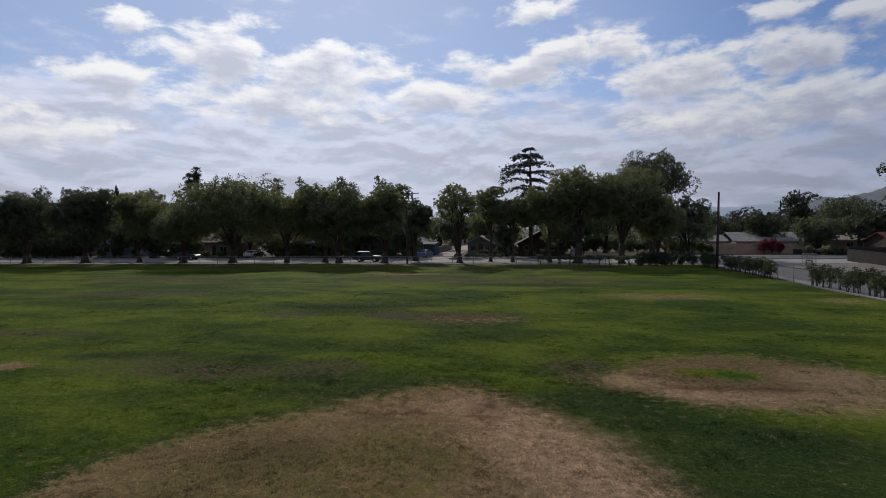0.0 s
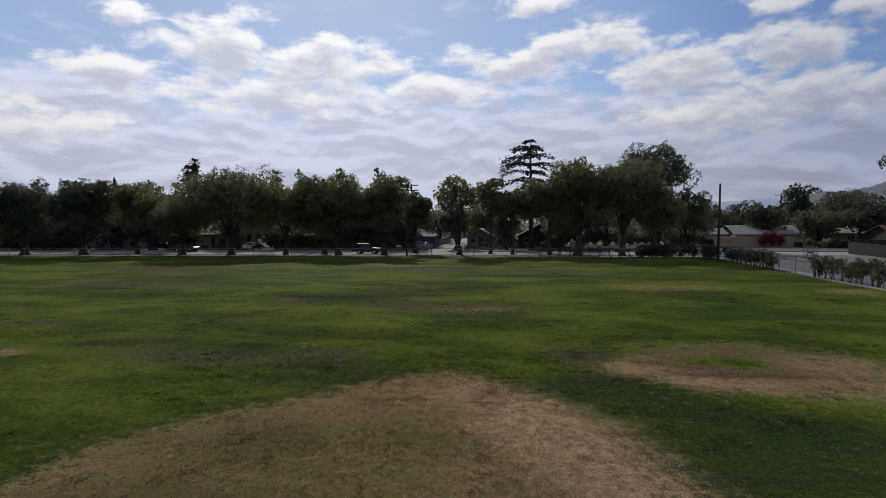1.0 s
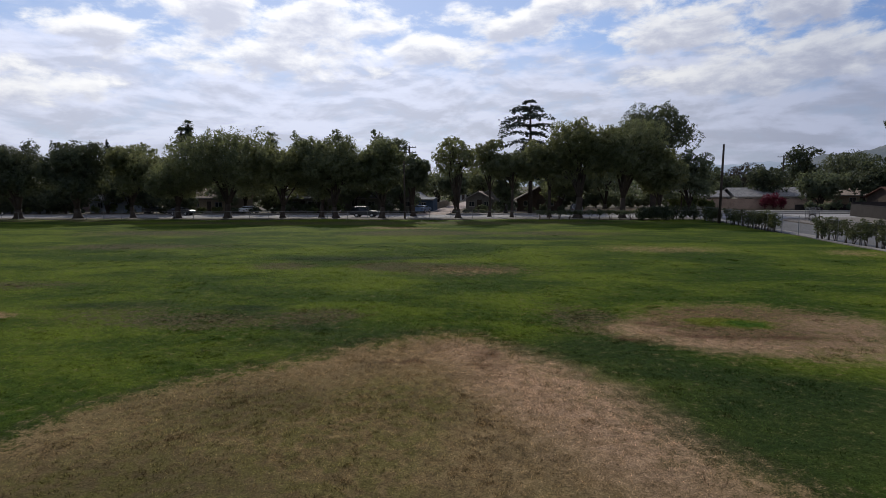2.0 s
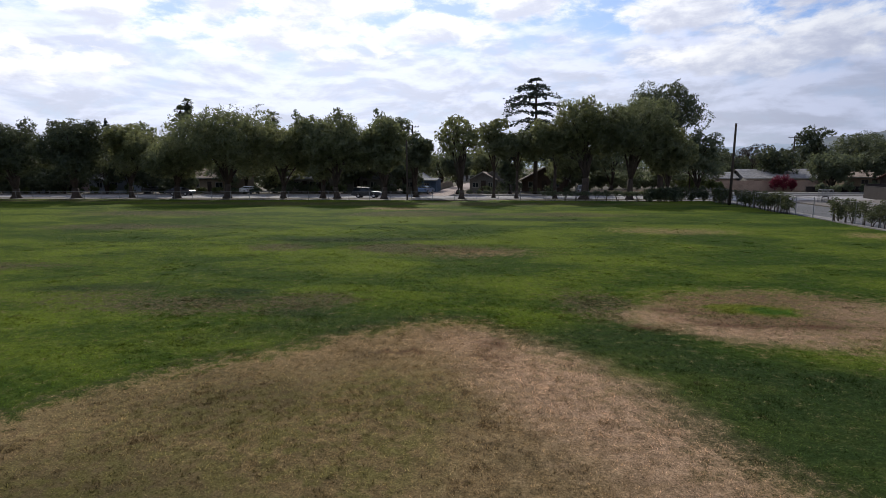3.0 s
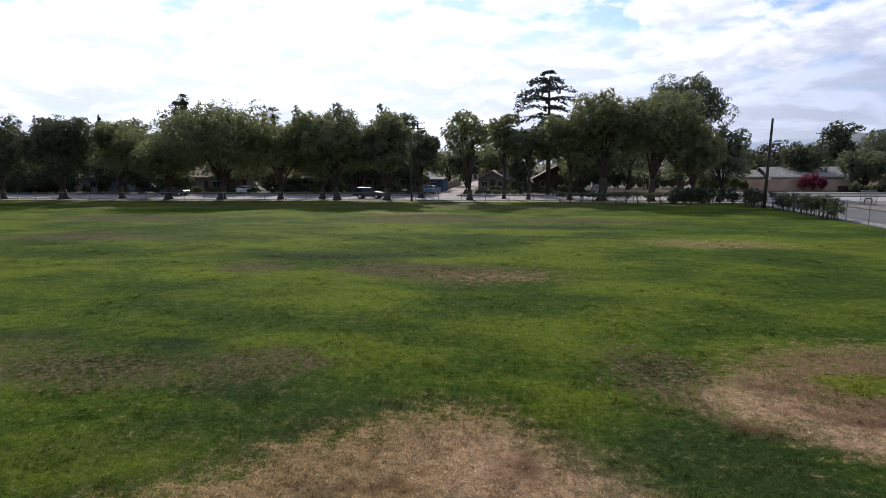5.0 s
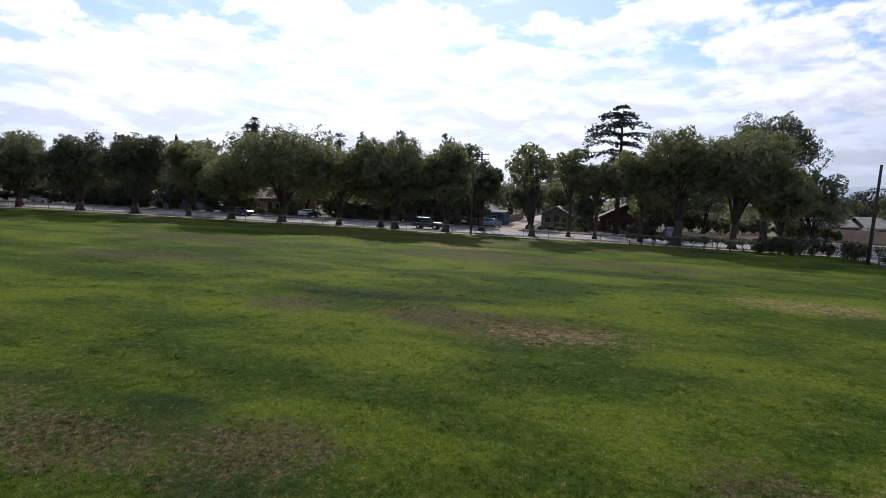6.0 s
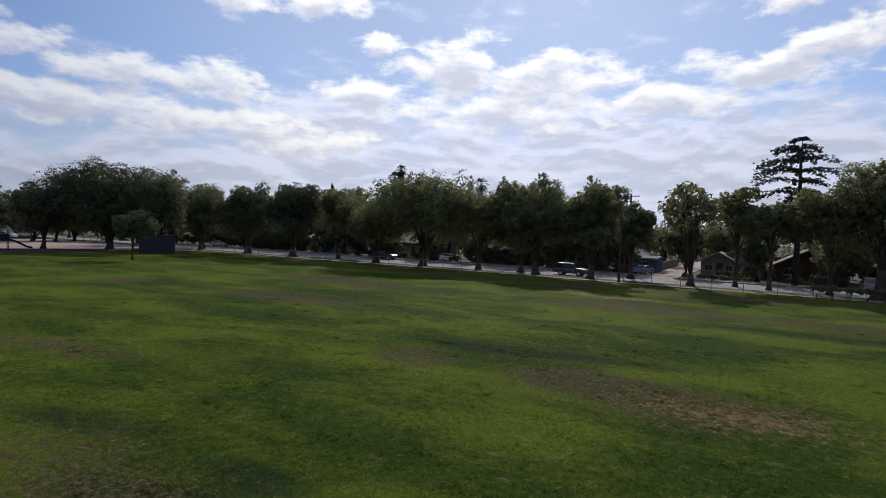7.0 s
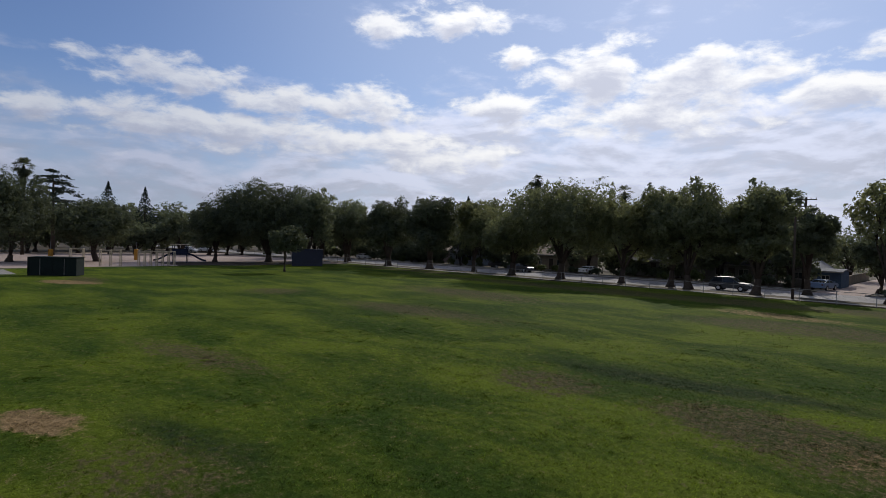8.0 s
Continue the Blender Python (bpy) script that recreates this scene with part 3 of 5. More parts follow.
# distant hills and the ridge beyond them
def ridge(name, mat, x0, x1, y, heights, thick, seed, label):
    m = Mesh()
    n = 120
    for i in range(n + 1):
        t = i / n
        k = t * (len(heights) - 1)
        a, b = int(k), min(int(k) + 1, len(heights) - 1)
        f = k - a
        f = f * f * (3 - 2 * f)
        h = heights[a] * (1 - f) + heights[b] * f
        h *= 1 + 0.10 * noise.noise(Vector((t * 26, seed, 0))) + 0.05 * noise.noise(Vector((t * 90, seed, 4)))
        x = x0 + (x1 - x0) * t
        for dy, hh in ((-thick, -1), (-thick * 0.55, h * 0.45), (-thick * 0.2, h * 0.85), (0, h), (thick, -1)):
            m.v.append((x + 14 * noise.noise(Vector((t * 40, dy, seed))), y + dy * (1 + 0.2 * noise.noise(Vector((t * 30, seed, 9)))), hh))
    for i in range(n):
        for j in range(4):
            m.f.append((i * 5 + j, (i + 1) * 5 + j, (i + 1) * 5 + j + 1, i * 5 + j + 1))
    return setting(m.done(name, mat, smooth=True), label, "hill")


ridge("backdrop", M_HAZE, 500, 1750, 1500, [2, 74, 122, 160, 180, 190], 420, 3, "scrub-covered distant hillside with haze painted as a faint glow")
ridge("backdrop", M_FAR, -600, 3300, 2900, [40, 70, 90, 100, 110, 125, 105, 140, 150], 400, 8, "distant mountain ridge with haze painted as a pale blue glow")
ridge("backdrop", M_HILL, -1500, -500, 760, [10, 25, 45, 50, 30], 200, 5, "low wooded rise in the distance")


# ---- trees ----
def leaf_cloud(r, centres, radii, per, size, droop=0.0, flat=1.0):
    """Leaves on and in small clumps, mostly facing outwards; arrays in, corners (n, 3 or 4, 3) out."""
    c = np.repeat(centres, per, axis=0)
    rad = np.repeat(radii, per)
    n = len(c)
    d = r.normal(size=(n, 3))
    d /= np.linalg.norm(d, axis=1, keepdims=True)
    p = c + d * (rad * r.random(n) ** 0.40)[:, None] * np.array([1, 1, flat])
    face = d * 0.8 + r.normal(size=(n, 3)) * 0.55 + np.array([0, 0, 0.25])
    axis = np.cross(face, r.normal(size=(n, 3))) + np.array([0, 0, -droop])
    axis /= np.linalg.norm(axis, axis=1, keepdims=True) + 1e-9
    side = np.cross(axis, face)
    side /= np.linalg.norm(side, axis=1, keepdims=True) + 1e-9
    nor = np.cross(axis, side)
    s = size * (0.6 + 0.8 * r.random(n))[:, None]
    if n > 9000 or size > 0.36:
        return np.stack([p - axis * s * 0.55, p + side * s * 0.42, p + axis * s * 0.45 - side * s * .25], 1)
    return np.stack([p - axis * s * 0.5, p + side * s * 0.30 + nor * s * 0.08, p + axis * s * 0.5, p - side * s * 0.30 + nor * s * 0.08], 1)


def lobe_leaves(r, cen, rad, count, size, droop, airy, floor):
    """Leaves round the lobes of a crown: a dense dark heart of large ones, a skin of small ones that face outwards."""
    share = rad ** 2 / (rad ** 2).sum()
    parts = []
    for k_size, k_count, lo, hi in ((2.4, 0.06, 0.15, 0.70), (1.0, 1.0, 0.66, 1.04)):
        k = np.maximum((count * k_count * share).astype(int), 8)
        c, q = np.repeat(cen, k, axis=0), np.repeat(rad, k)
        n = len(c)
        d = r.normal(size=(n, 3))
        d /= np.linalg.norm(d, axis=1, keepdims=True)
        # sprigs: leaves gather round points of the skin
        if k_size == 1.0:
            pick = np.concatenate([o + r.integers(0, max(m // 14, 1), m) for o, m in zip(np.cumsum(k) - k, k)])
            d = d[pick] + r.normal(size=(n, 3)) * 0.13
            d /= np.linalg.norm(d, axis=1, keepdims=True)
            reach = (lo + (hi - lo) * r.random(n) ** 0.7)[pick] * (1 + 0.07 * r.normal(size=n))
            live = (r.random(n) > airy)[pick]
        else:
            reach = lo + (hi - lo) * r.random(n) ** 0.5
            live = r.random(n) > airy * 2
        p = c + d * (q * reach)[:, None] * np.array([1, 1, 0.88])
        face = d * 0.9 + r.normal(size=(n, 3)) * 0.5 + np.array([0, 0, 0.2])
        axis = np.cross(face, r.normal(size=(n, 3))) + np.array([0, 0, -droop])
        axis /= np.linalg.norm(axis, axis=1, keepdims=True) + 1e-9
        side = np.cross(axis, face)
        side /= np.linalg.norm(side, axis=1, keepdims=True) + 1e-9
        s = size * k_size * (0.6 + 0.8 * r.random(n))[:, None]
        tri = np.stack([p - axis * s * 0.55, p + side * s * 0.45, p + axis * s * 0.45 - side * s * .28], 1)
        parts.append(tri[live & (p[:, 2] > floor)])
    return np.concatenate(parts)


def broadleaf(x, y, h, rx, base, seed, mat, label, lobes=22, leaves=9000, size=0.34, ry=None, lean=(0, 0), fork=0.55,
              girth=0.36, airy=0.07, name="tree", group="street trees", droop=0.3, skirt=0.35):
    """A tapered trunk that forks into limbs, and a crown of uneven lobes of leaf clumps."""
    r = np.random.default_rng(seed)
    ry = ry or rx * 0.9
    root = thing(name, x, y, 0, 0, label, "tree", group)
    rx, ry, h = rx * 1.24, ry * 1.24, h * 1.055
    near = group in ("street trees", "playground trees")
    base *= 0.55 if group in ("garden trees", "background trees") else 0.8
    lobes, leaves, size = int(lobes * 2.1), int(leaves * (3.9 if near else 2.0)), size * (0.76 if near else 0.90)
    cz, rz = (h + base) / 2, (h - base) / 2
    ctr = np.array([lean[0], lean[1], cz])
    pts = []
    tries = 0
    lr_mean = 0.27 * rx
    while len(pts) < lobes and tries < 4000:
        tries += 1
        d = r.normal(size=3)
        d /= (np.abs(d) ** 2.7).sum() ** (1 / 2.7)          # fuller shoulders than a ball
        q = r.random() ** 0.40
        lr = lr_mean * (0.55 + 0.85 * r.random())
        bay = 0.86 + 0.14 * math.sin(2.1 * math.atan2(d[1], d[0]) + seed) + 0.12 * math.sin(3.3 * math.atan2(d[2], d[0]) + 1.7 * seed)      # bays and bulges
        p = d * q * bay * np.array([max(rx - lr, .3), max(ry - lr, .3), max(rz - lr * 0.8, .3)])
        if p[2] < -rz * skirt and np.hypot(p[0] / rx, p[1] / ry) < 0.30:
            continue
        if all(np.linalg.norm(p - a) > 0.40 * (lr + b) for a, b in pts):
            pts.append((p, lr))
    cen = np.array([p for p, _ in pts]) + ctr
    rad = np.array([q for _, q in pts])
    cen[:, 2] += h - (cen[:, 2] + rad * 0.9).max()
    quads("crown", lobe_leaves(r, cen, rad, leaves, size, droop, airy, base * 0.85), mat, root)
    # trunk and limbs
    m = Mesh()
    fz = base * (0.55 + fork * 0.5)
    w = girth
    bend = r.normal(size=2) * 0.12
    trunk = [(0, 0, -0.25), (bend[0] * .3, bend[1] * .3, 0.35), (bend[0], bend[1], fz * 0.55), (bend[0] * 1.4 + lean[0] * .15, bend[1] * 1.4 + lean[1] * .15, fz)]
    m.tube(trunk, [w * 1.9, w * 1.15, w * 0.92, w * 0.86], 9)
    top = Vector(trunk[-1])
    order = np.argsort(-rad)
    for i, k in enumerate(order[:min(len(order), 13)]):
        e = Vector(cen[k])
        a = top if i < 6 else top.lerp(Vector(ctr), 0.45)
        q = w * (0.52 if i < 6 else 0.30) * (0.7 + 0.5 * r.random())
        mid = a.lerp(e, 0.45) + Vector((r.normal() * .35, r.normal() * .35, 0.25 * abs(e.z - a.z)))
        m.tube([a - Vector((0, 0, w * 0.4)), a.lerp(mid, 0.5) + Vector((0, 0, .15)), mid, e], [q, q * 0.8, q * 0.6, q * 0.15], 6)
        for _ in range(2):
            t = e + Vector(r.normal(size=3)).normalized() * rad[k] * 0.5
            m.tube([mid, mid.lerp(t, .5) + Vector((0, 0, .2)), t], [q * 0.42, q * 0.28, q * 0.06], 5)
    m.done("trunk", M_BARK, root, smooth=True)
    return root


def cedar(x, y, h, seed, label, spread=5.0, first=6.0, tiers=13, heavy=(1, 0)):
    """A dark conifer of flat, layered boughs with gaps between them; heavy: the side with the longer boughs."""
    r = np.random.default_rng(seed)
    root = thing("cedar_tree", x, y, 0, 0, label, "tree")
    t = Mesh().tube([(0, 0, -.2), (0.05, 0, h * .4), (-.05, 0, h * .8), (0, 0, h - .5)], [.42, .32, .18, .03], 9)
    cl, cr = [], []
    for k in range(tiers):
        f = (k / (tiers - 1)) ** 0.92
        z = first + (h - 0.35 - first) * f
        reach = spread * float(np.interp(f, [0, .35, .52, .64, .76, .86, .94, 1], [1.0, .95, .80, .72, 1.18, 1.05, .70, .30]))
        turn = r.random() * 6.28
        n_b = 5
        for b in range(n_b):
            a = turn + b * 6.28 / n_b + r.normal() * .35
            zb = z + r.normal() * .28 * (1 - .7 * f)
            side = 1 + .18 * (math.cos(a) * heavy[0] + math.sin(a) * heavy[1])
            L = reach * side * r.uniform(.45, 1.12)
            root_p = Vector((0, 0, zb - .06 * L))
            mid_p = Vector((math.cos(a) * L * .55, math.sin(a) * L * .55, zb + .03 * L))
            tip = Vector((math.cos(a + .12) * L, math.sin(a + .12) * L, zb - .17 * L - .08))
            t.tube([root_p, mid_p, tip], [.09, .055, .015], 5)
            n = max(6, int(L * 6))
            for i in range(n):
                u = .16 + .84 * (i + r.random()) / n
                p = root_p.lerp(mid_p, u / .55) if u < .55 else mid_p.lerp(tip, (u - .55) / .45)
                wd = 0.14 * L * math.sin(math.pi * min(u, .90)) + .08
                for _k in range(3):                       # flat sprays with hanging ends
                    cl.append((p.x + r.normal() * wd, p.y + r.normal() * wd, p.z + .02 - abs(r.normal()) * .13))
                    cr.append(0.12 + 0.16 * r.random())
    t.done("trunk", M_BARK, root, smooth=True)
    quads("crown", leaf_cloud(r, np.array(cl), np.array(cr), 11, 0.20, 0.5, 0.45), M_LEAF_B, root)
    return root


def spire(x, y, h, w, seed, label, name="conifer"):
    r = np.random.default_rng(seed)
    root = thing(name, x, y, 0, 0, label, "tree")
    Mesh().tube([(0, 0, -.2), (0, 0, h * .6), (0, 0, h * .98)], [.3, .16, .03], 7).done("trunk", M_BARK, root, smooth=True)
    n = int(h * 60)
    z = h * (0.12 + 0.88 * r.random(n) ** 0.9)
    a = r.random(n) * 2 * math.pi
    layer = 0.84 + 0.16 * np.sin(z * 3.1 + a)
    q = w * (1.01 - z / h) ** 1.05 * layer * r.random(n) ** 0.5
    c = np.stack([np.cos(a) * q, np.sin(a) * q, z - 0.22 * q], 1)
    quads("crown", leaf_cloud(r, c, np.full(n, .5) * (1.06 - z / h), 9, 0.26, 0.4, 0.6), M_LEAF_B, root)
    return root


def palm(x, y, h, seed, label, fronds=38, reach=2.3, skirt=True):
    r = np.random.default_rng(seed)
    root = thing("palm_tree", x, y, 0, 0, label, "tree")
    Mesh().tube([(0, 0, -.2), (.1, 0, h * .35), (-.05, .1, h * .7), (0, 0, h - 1.2)], [.34, .26, .22, .24], 9).done("trunk", M_BARK, root, smooth=True)
    out = []
    top = np.array([0, 0, h - 1.2])
    for i in range(fronds):
        a = r.random() * 2 * math.pi
        lift = r.uniform(-1.1, 1.4) if skirt else r.uniform(-.5, 1.35)
        L = reach * r.uniform(.75, 1.1)
        way = np.array([math.cos(a) * math.cos(lift), math.sin(a) * math.cos(lift), math.sin(lift)])
        side = np.array([-math.sin(a), math.cos(a), 0.0])
        up = np.cross(side, way)
        hub = top + way * L * .45 + np.array([0, 0, -.06 * L])
        out.append([top, top + side * .05, hub + side * .03, hub])
        for k in range(-4, 5):               # a fan of narrow blades with hanging tips
            g = k * .27
            d = way * math.cos(g) + side * math.sin(g)
            e = hub + d * L * .58 * (1 - .03 * abs(k)) + np.array([0, 0, -.16 * L])
            c = hub + d * L * .32 + up * .03
            w = np.cross(d, up) * .030 * L
            out.append([hub, c - w, e, c + w])
    if skirt:                                # dead fronds hanging down the trunk
        for i in range(fronds * 4):
            a, zz = r.random() * 2 * math.pi, r.uniform(0, 3.4)
            o = np.array([math.cos(a), math.sin(a), 0.0])
            side = np.array([-math.sin(a), math.cos(a), 0.0])
            p = top - np.array([0, 0, .3 + zz]) + o * .15
            e = p + o * r.uniform(.35, 1.05) * (1.15 - .27 * zz) + np.array([0, 0, -r.uniform(.7, 1.5)])
            out.append([p, p + side * .2, e + side * .05, e - side * .12])
    quads("crown", np.array(out), M_LEAF_W, root)
    return root


def shrub(x, y, w, d, h, seed, mat, label, name="shrub", group="", leaves=500, size=0.20, base=0.05):
    """Low many-stemmed bush."""
    r = np.random.default_rng(seed)
    root = thing(name, x, y, 0, 0, label, "shrub", group)
    k = max(8, leaves // 20)
    c = r.normal(size=(k, 3))
    c /= np.linalg.norm(c, axis=1, keepdims=True)
    c = c * (r.random(k) ** .4)[:, None] * np.array([w / 2, d / 2, (h - base) / 2]) * 0.85 + np.array([0, 0, (h + base) / 2])
    quads("leaves", leaf_cloud(r, c, np.full(k, .16 + .08 * min(w, d, h)), 20, size, 0.2), mat, root)
    m = Mesh()
    for i in range(5):
        e = c[r.integers(k)]
        m.tube([(r.normal() * .08, r.normal() * .08, -.1), (e[0] * .4, e[1] * .4, e[2] * .55), tuple(e)], [.03, .022, .006], 4)
    m.done("stem", M_TWIG, root)
    return root


STREET = "leafy green street tree on the verge behind the fence"
GREY = "grey-green tree standing behind the houses"
# street trees: x, y, height, radius, crown base, seed, leaves, lean
broadleaf(-96.5, 83.5, 12.2, 5.5, 2.6, 101, M_LEAF_D, STREET, 20, 7500)
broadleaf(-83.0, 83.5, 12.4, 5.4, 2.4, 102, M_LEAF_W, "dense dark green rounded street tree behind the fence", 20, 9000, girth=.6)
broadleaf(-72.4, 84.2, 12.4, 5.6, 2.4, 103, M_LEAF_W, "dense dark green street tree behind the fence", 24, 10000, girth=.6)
broadleaf(-64.0, 86.5, 11.6, 4.8, 2.8, 104, M_LEAF_Y, "yellowish green street tree behind the fence", 18, 7000)
broadleaf(-54.8, 84.9, 9.4, 5.0, 2.9, 105, M_LEAF, "low broad street tree with a forked trunk", 20, 7000, girth=.5)
broadleaf(-46.4, 85.6, 14.0, 9.0, 3.4, 106, M_LEAF, "large spreading street tree with a thick trunk", 34, 14000, girth=.52, airy=.12)
broadleaf(-37.4, 86.6, 11.2, 5.2, 2.8, 107, M_LEAF_Y, "yellowish green street tree behind the fence", 20, 8000, lean=(.6, 0))
broadleaf(-31.5, 88.5, 12.4, 4.6, 3.0, 108, M_LEAF, STREET, 18, 7500)
broadleaf(-28.0, 85.4, 13.0, 5.4, 2.6, 109, M_LEAF, "upright street tree with feathery top", 22, 9000, airy=.08, girth=.45)
broadleaf(-20.4, 84.8, 11.4, 4.2, 2.6, 110, M_LEAF, STREET, 20, 9000, girth=.42)
broadleaf(-17.0, 92.5, 9.8, 3.2, 2.6, 111, M_LEAF_D, "rounded dark street tree beside the lane", 16, 6500)
broadleaf(-8.7, 86.0, 11.9, 3.9, 6.6, 112, M_LEAF_Y, "airy street tree with a forked leaning trunk", 20, 4300, airy=.42, girth=.36, fork=-.6, lean=(-.5, 0))
broadleaf(-4.2, 91.0, 11.6, 3.0, 6.0, 113, M_LEAF_Y, "thin airy street tree", 13, 3600, airy=.38, girth=.22)
broadleaf(-0.6, 89.5, 9.8, 3.9, 6.2, 114, M_LEAF, STREET, 17, 6000, girth=.22, airy=.1)
broadleaf(5.2, 88.0, 11.2, 4.2, 6.2, 115, M_LEAF_Y, "yellowish green street tree behind the fence", 18, 7500, girth=.26, airy=.15)
broadleaf(9.2, 85.6, 14.0, 5.4, 4.6, 116, M_LEAF_Y, "tall broad street tree with a thick trunk", 30, 12000, girth=.55, size=.31, airy=.22)
broadleaf(15.4, 84.4, 13.8, 5.6, 4.4, 117, M_LEAF, "tall broad green tree near the corner", 28, 11000, girth=.42, airy=.2, size=.30)
broadleaf(20.6, 85.0, 10.4, 3.9, 2.8, 119, M_LEAF_Y, "yellowish green street tree near the corner", 18, 7500, girth=.3)
# garden trees across the street
rg = random.Random(11)
for i, (gx_, gh, gr) in enumerate([(-110, 9, 5.0), (-101, 8, 4.6), (-92.5, 9.5, 5.2), (-80, 9, 5.0), (-73, 8, 4.4), (-57, 9, 5.2), (-48.5, 8.5, 5.0), (-39.0, 9.5, 5.2), (-33.5, 8.5, 4.6), (-26.0, 9.5, 5.0),
                                   (-11.2, 7.5, 2.8), (-2.2, 8.0, 3.0), (8.5, 9.0, 4.2)]):
    broadleaf(gx_ + rg.uniform(-1, 1), 106.8 + rg.uniform(-1.0, 2.5), gh, gr, 1.6, 200 + i, M_LEAF_D if i % 3 else M_LEAF, "leafy garden tree shading the bungalows", 17, 5200, group="garden trees", girth=.22)
# behind: eucalyptus, cedar, palms, garden trees
broadleaf(25.6, 112.0, 19.2, 7.0, 10.5, 120, M_LEAF_W, "tall dark eucalyptus with open drooping crown", 24, 13000, airy=.12, size=.30, name="eucalyptus_tree", group="", droop=1.0, girth=.5)
broadleaf(30.5, 106.0, 10.6, 4.6, 1.2, 121, M_LEAF_D, "dark rounded tree behind the street", 18, 7000, group="")
cedar(2.35, 101.7, 19.9, 122, "dark cedar with flat layered boughs among the houses", 5.6, 6.5, 10, (-1, -.3))
palm(-67.0, 108.5, 19.0, 123, "tall shaggy fan palm rising behind the trees", 60, 1.5)
palm(-69.3, 109.5, 17.6, 185, "shaggy fan palm rising behind the trees", 60, 1.6)
palm(-53.2, 118.0, 16.7, 124, "tall fan palm with drooping fronds", reach=1.9)
broadleaf(-47.8, 119.0, 16.2, 3.6, 6.0, 125, M_LEAF_D, GREY, 16, 3600, group="background trees")
broadleaf(-27.8, 118.0, 16.0, 4.4, 5.0, 126, M_LEAF_D, "dark evergreen tree rising behind the houses", 16, 6000, group="background trees")
spire(-86.5, 109.5, 15.2, 8.0, 127, "dark ragged conifer behind the trees")
broadleaf(-83.5, 112.0, 13.6, 5.0, 4.0, 128, M_LEAF_D, GREY, 15, 4500, group="background trees")
broadleaf(-75.0, 105.0, 13.4, 3.6, 5.0, 129, M_LEAF, GREY, 13, 3200, group="background trees", airy=.15)
broadleaf(-69.8, 106.0, 13.2, 3.2, 5.0, 130, M_LEAF, GREY, 12, 3000, group="background trees", airy=.15)
broadleaf(-57.0, 112.0, 12.0, 6.0, 3.0, 131, M_LEAF_D, GREY, 16, 5500, group="background trees")
broadleaf(-40.0, 112.5, 12.5, 6.5, 3.0, 132, M_LEAF_D, GREY, 17, 6000, group="background trees")
broadleaf(-33.0, 124.0, 12.5, 6.0, 3.0, 133, M_LEAF_D, GREY, 16, 5000, group="background trees")
broadleaf(-23.5, 128.0, 9.0, 4.5, 2.0, 134, M_LEAF, GREY, 14, 4000, group="background trees")
broadleaf(-21.5, 104.6, 8.2, 3.6, 2.0, 139, M_LEAF_D, "leafy garden tree beside the lane", 15, 4200, group="garden trees", girth=.2)
broadleaf(-20.5, 142.0, 9.5, 5.0, 1.0, 183, M_LEAF_D, GREY, 14, 4000, group="background trees")
broadleaf(-9.5, 140.0, 9.0, 5.0, 1.0, 184, M_LEAF_D, GREY, 14, 4000, group="background trees")
broadleaf(-8.5, 128.0, 9.5, 5.0, 2.0, 135, M_LEAF, GREY, 14, 4000, group="background trees")
broadleaf(8.0, 124.0, 11.5, 6.5, 2.0, 136, M_LEAF_D, GREY, 16, 5500, group="background trees")
broadleaf(17.5, 118.0, 11.5, 6.0, 2.0, 137, M_LEAF_D, GREY, 16, 5500, group="background trees")
broadleaf(12.5, 122.0, 9.0, 4.8, 1.6, 138, M_LEAF_D, GREY, 15, 5000, group="background trees")
# right-hand background
broadleaf(68.5, 150.0, 13.6, 3.9, 2.0, 140, M_LEAF_W, GREY, 18, 6000, group="background trees")
broadleaf(57.0, 116.0, 7.2, 4.6, 0.6, 141, M_LEAF_D, "rounded green garden tree", 16, 5500, group="background trees")
broadleaf(70.0, 131.0, 11.2, 6.5, 1.2, 142, M_LEAF_W, GREY, 18, 6500, group="background trees")
broadleaf(62.0, 170.0, 10.6, 5.0, 2.5, 143, M_TWIG, "bare twiggy grey tree", 17, 4600, group="background trees", airy=.12, size=.26)
broadleaf(52.0, 172.0, 10.2, 5.5, 2.0, 144, M_LEAF_W, GREY, 17, 5000, group="background trees", airy=.05)
broadleaf(74.0, 172.0, 9.5, 6.5, 1.5, 145, M_LEAF_W, GREY, 15, 4500, group="background trees")
broadleaf(42.0, 160.0, 8.5, 6.0, 1.5, 146, M_LEAF_W, GREY, 15, 4500, group="background trees")
broadleaf(84.0, 118.0, 11.0, 7.0, 1.2, 147, M_LEAF_W, GREY, 17, 6000, group="background trees")
broadleaf(66.5, 104.5, 22.5, 5.0, 2.0, 148, M_LEAF_W, "tall dark tree beside the side street", 20, 8000, group="", girth=.45)
broadleaf(64.0, 112.0, 9.0, 5.0, 0.6, 149, M_LEAF_W, GREY, 16, 5500, group="background trees")
broadleaf(51.5, 128.0, 8.5, 4.0, 0.8, 180, M_LEAF_W, GREY, 15, 4500, group="background trees")
broadleaf(78.0, 150.0, 12.0, 7.0, 1.0, 181, M_LEAF_W, GREY, 16, 5500, group="background trees")
broadleaf(48.0, 145.0, 8.0, 5.0, 1.0, 182, M_LEAF_W, GREY, 15, 4500, group="background trees")
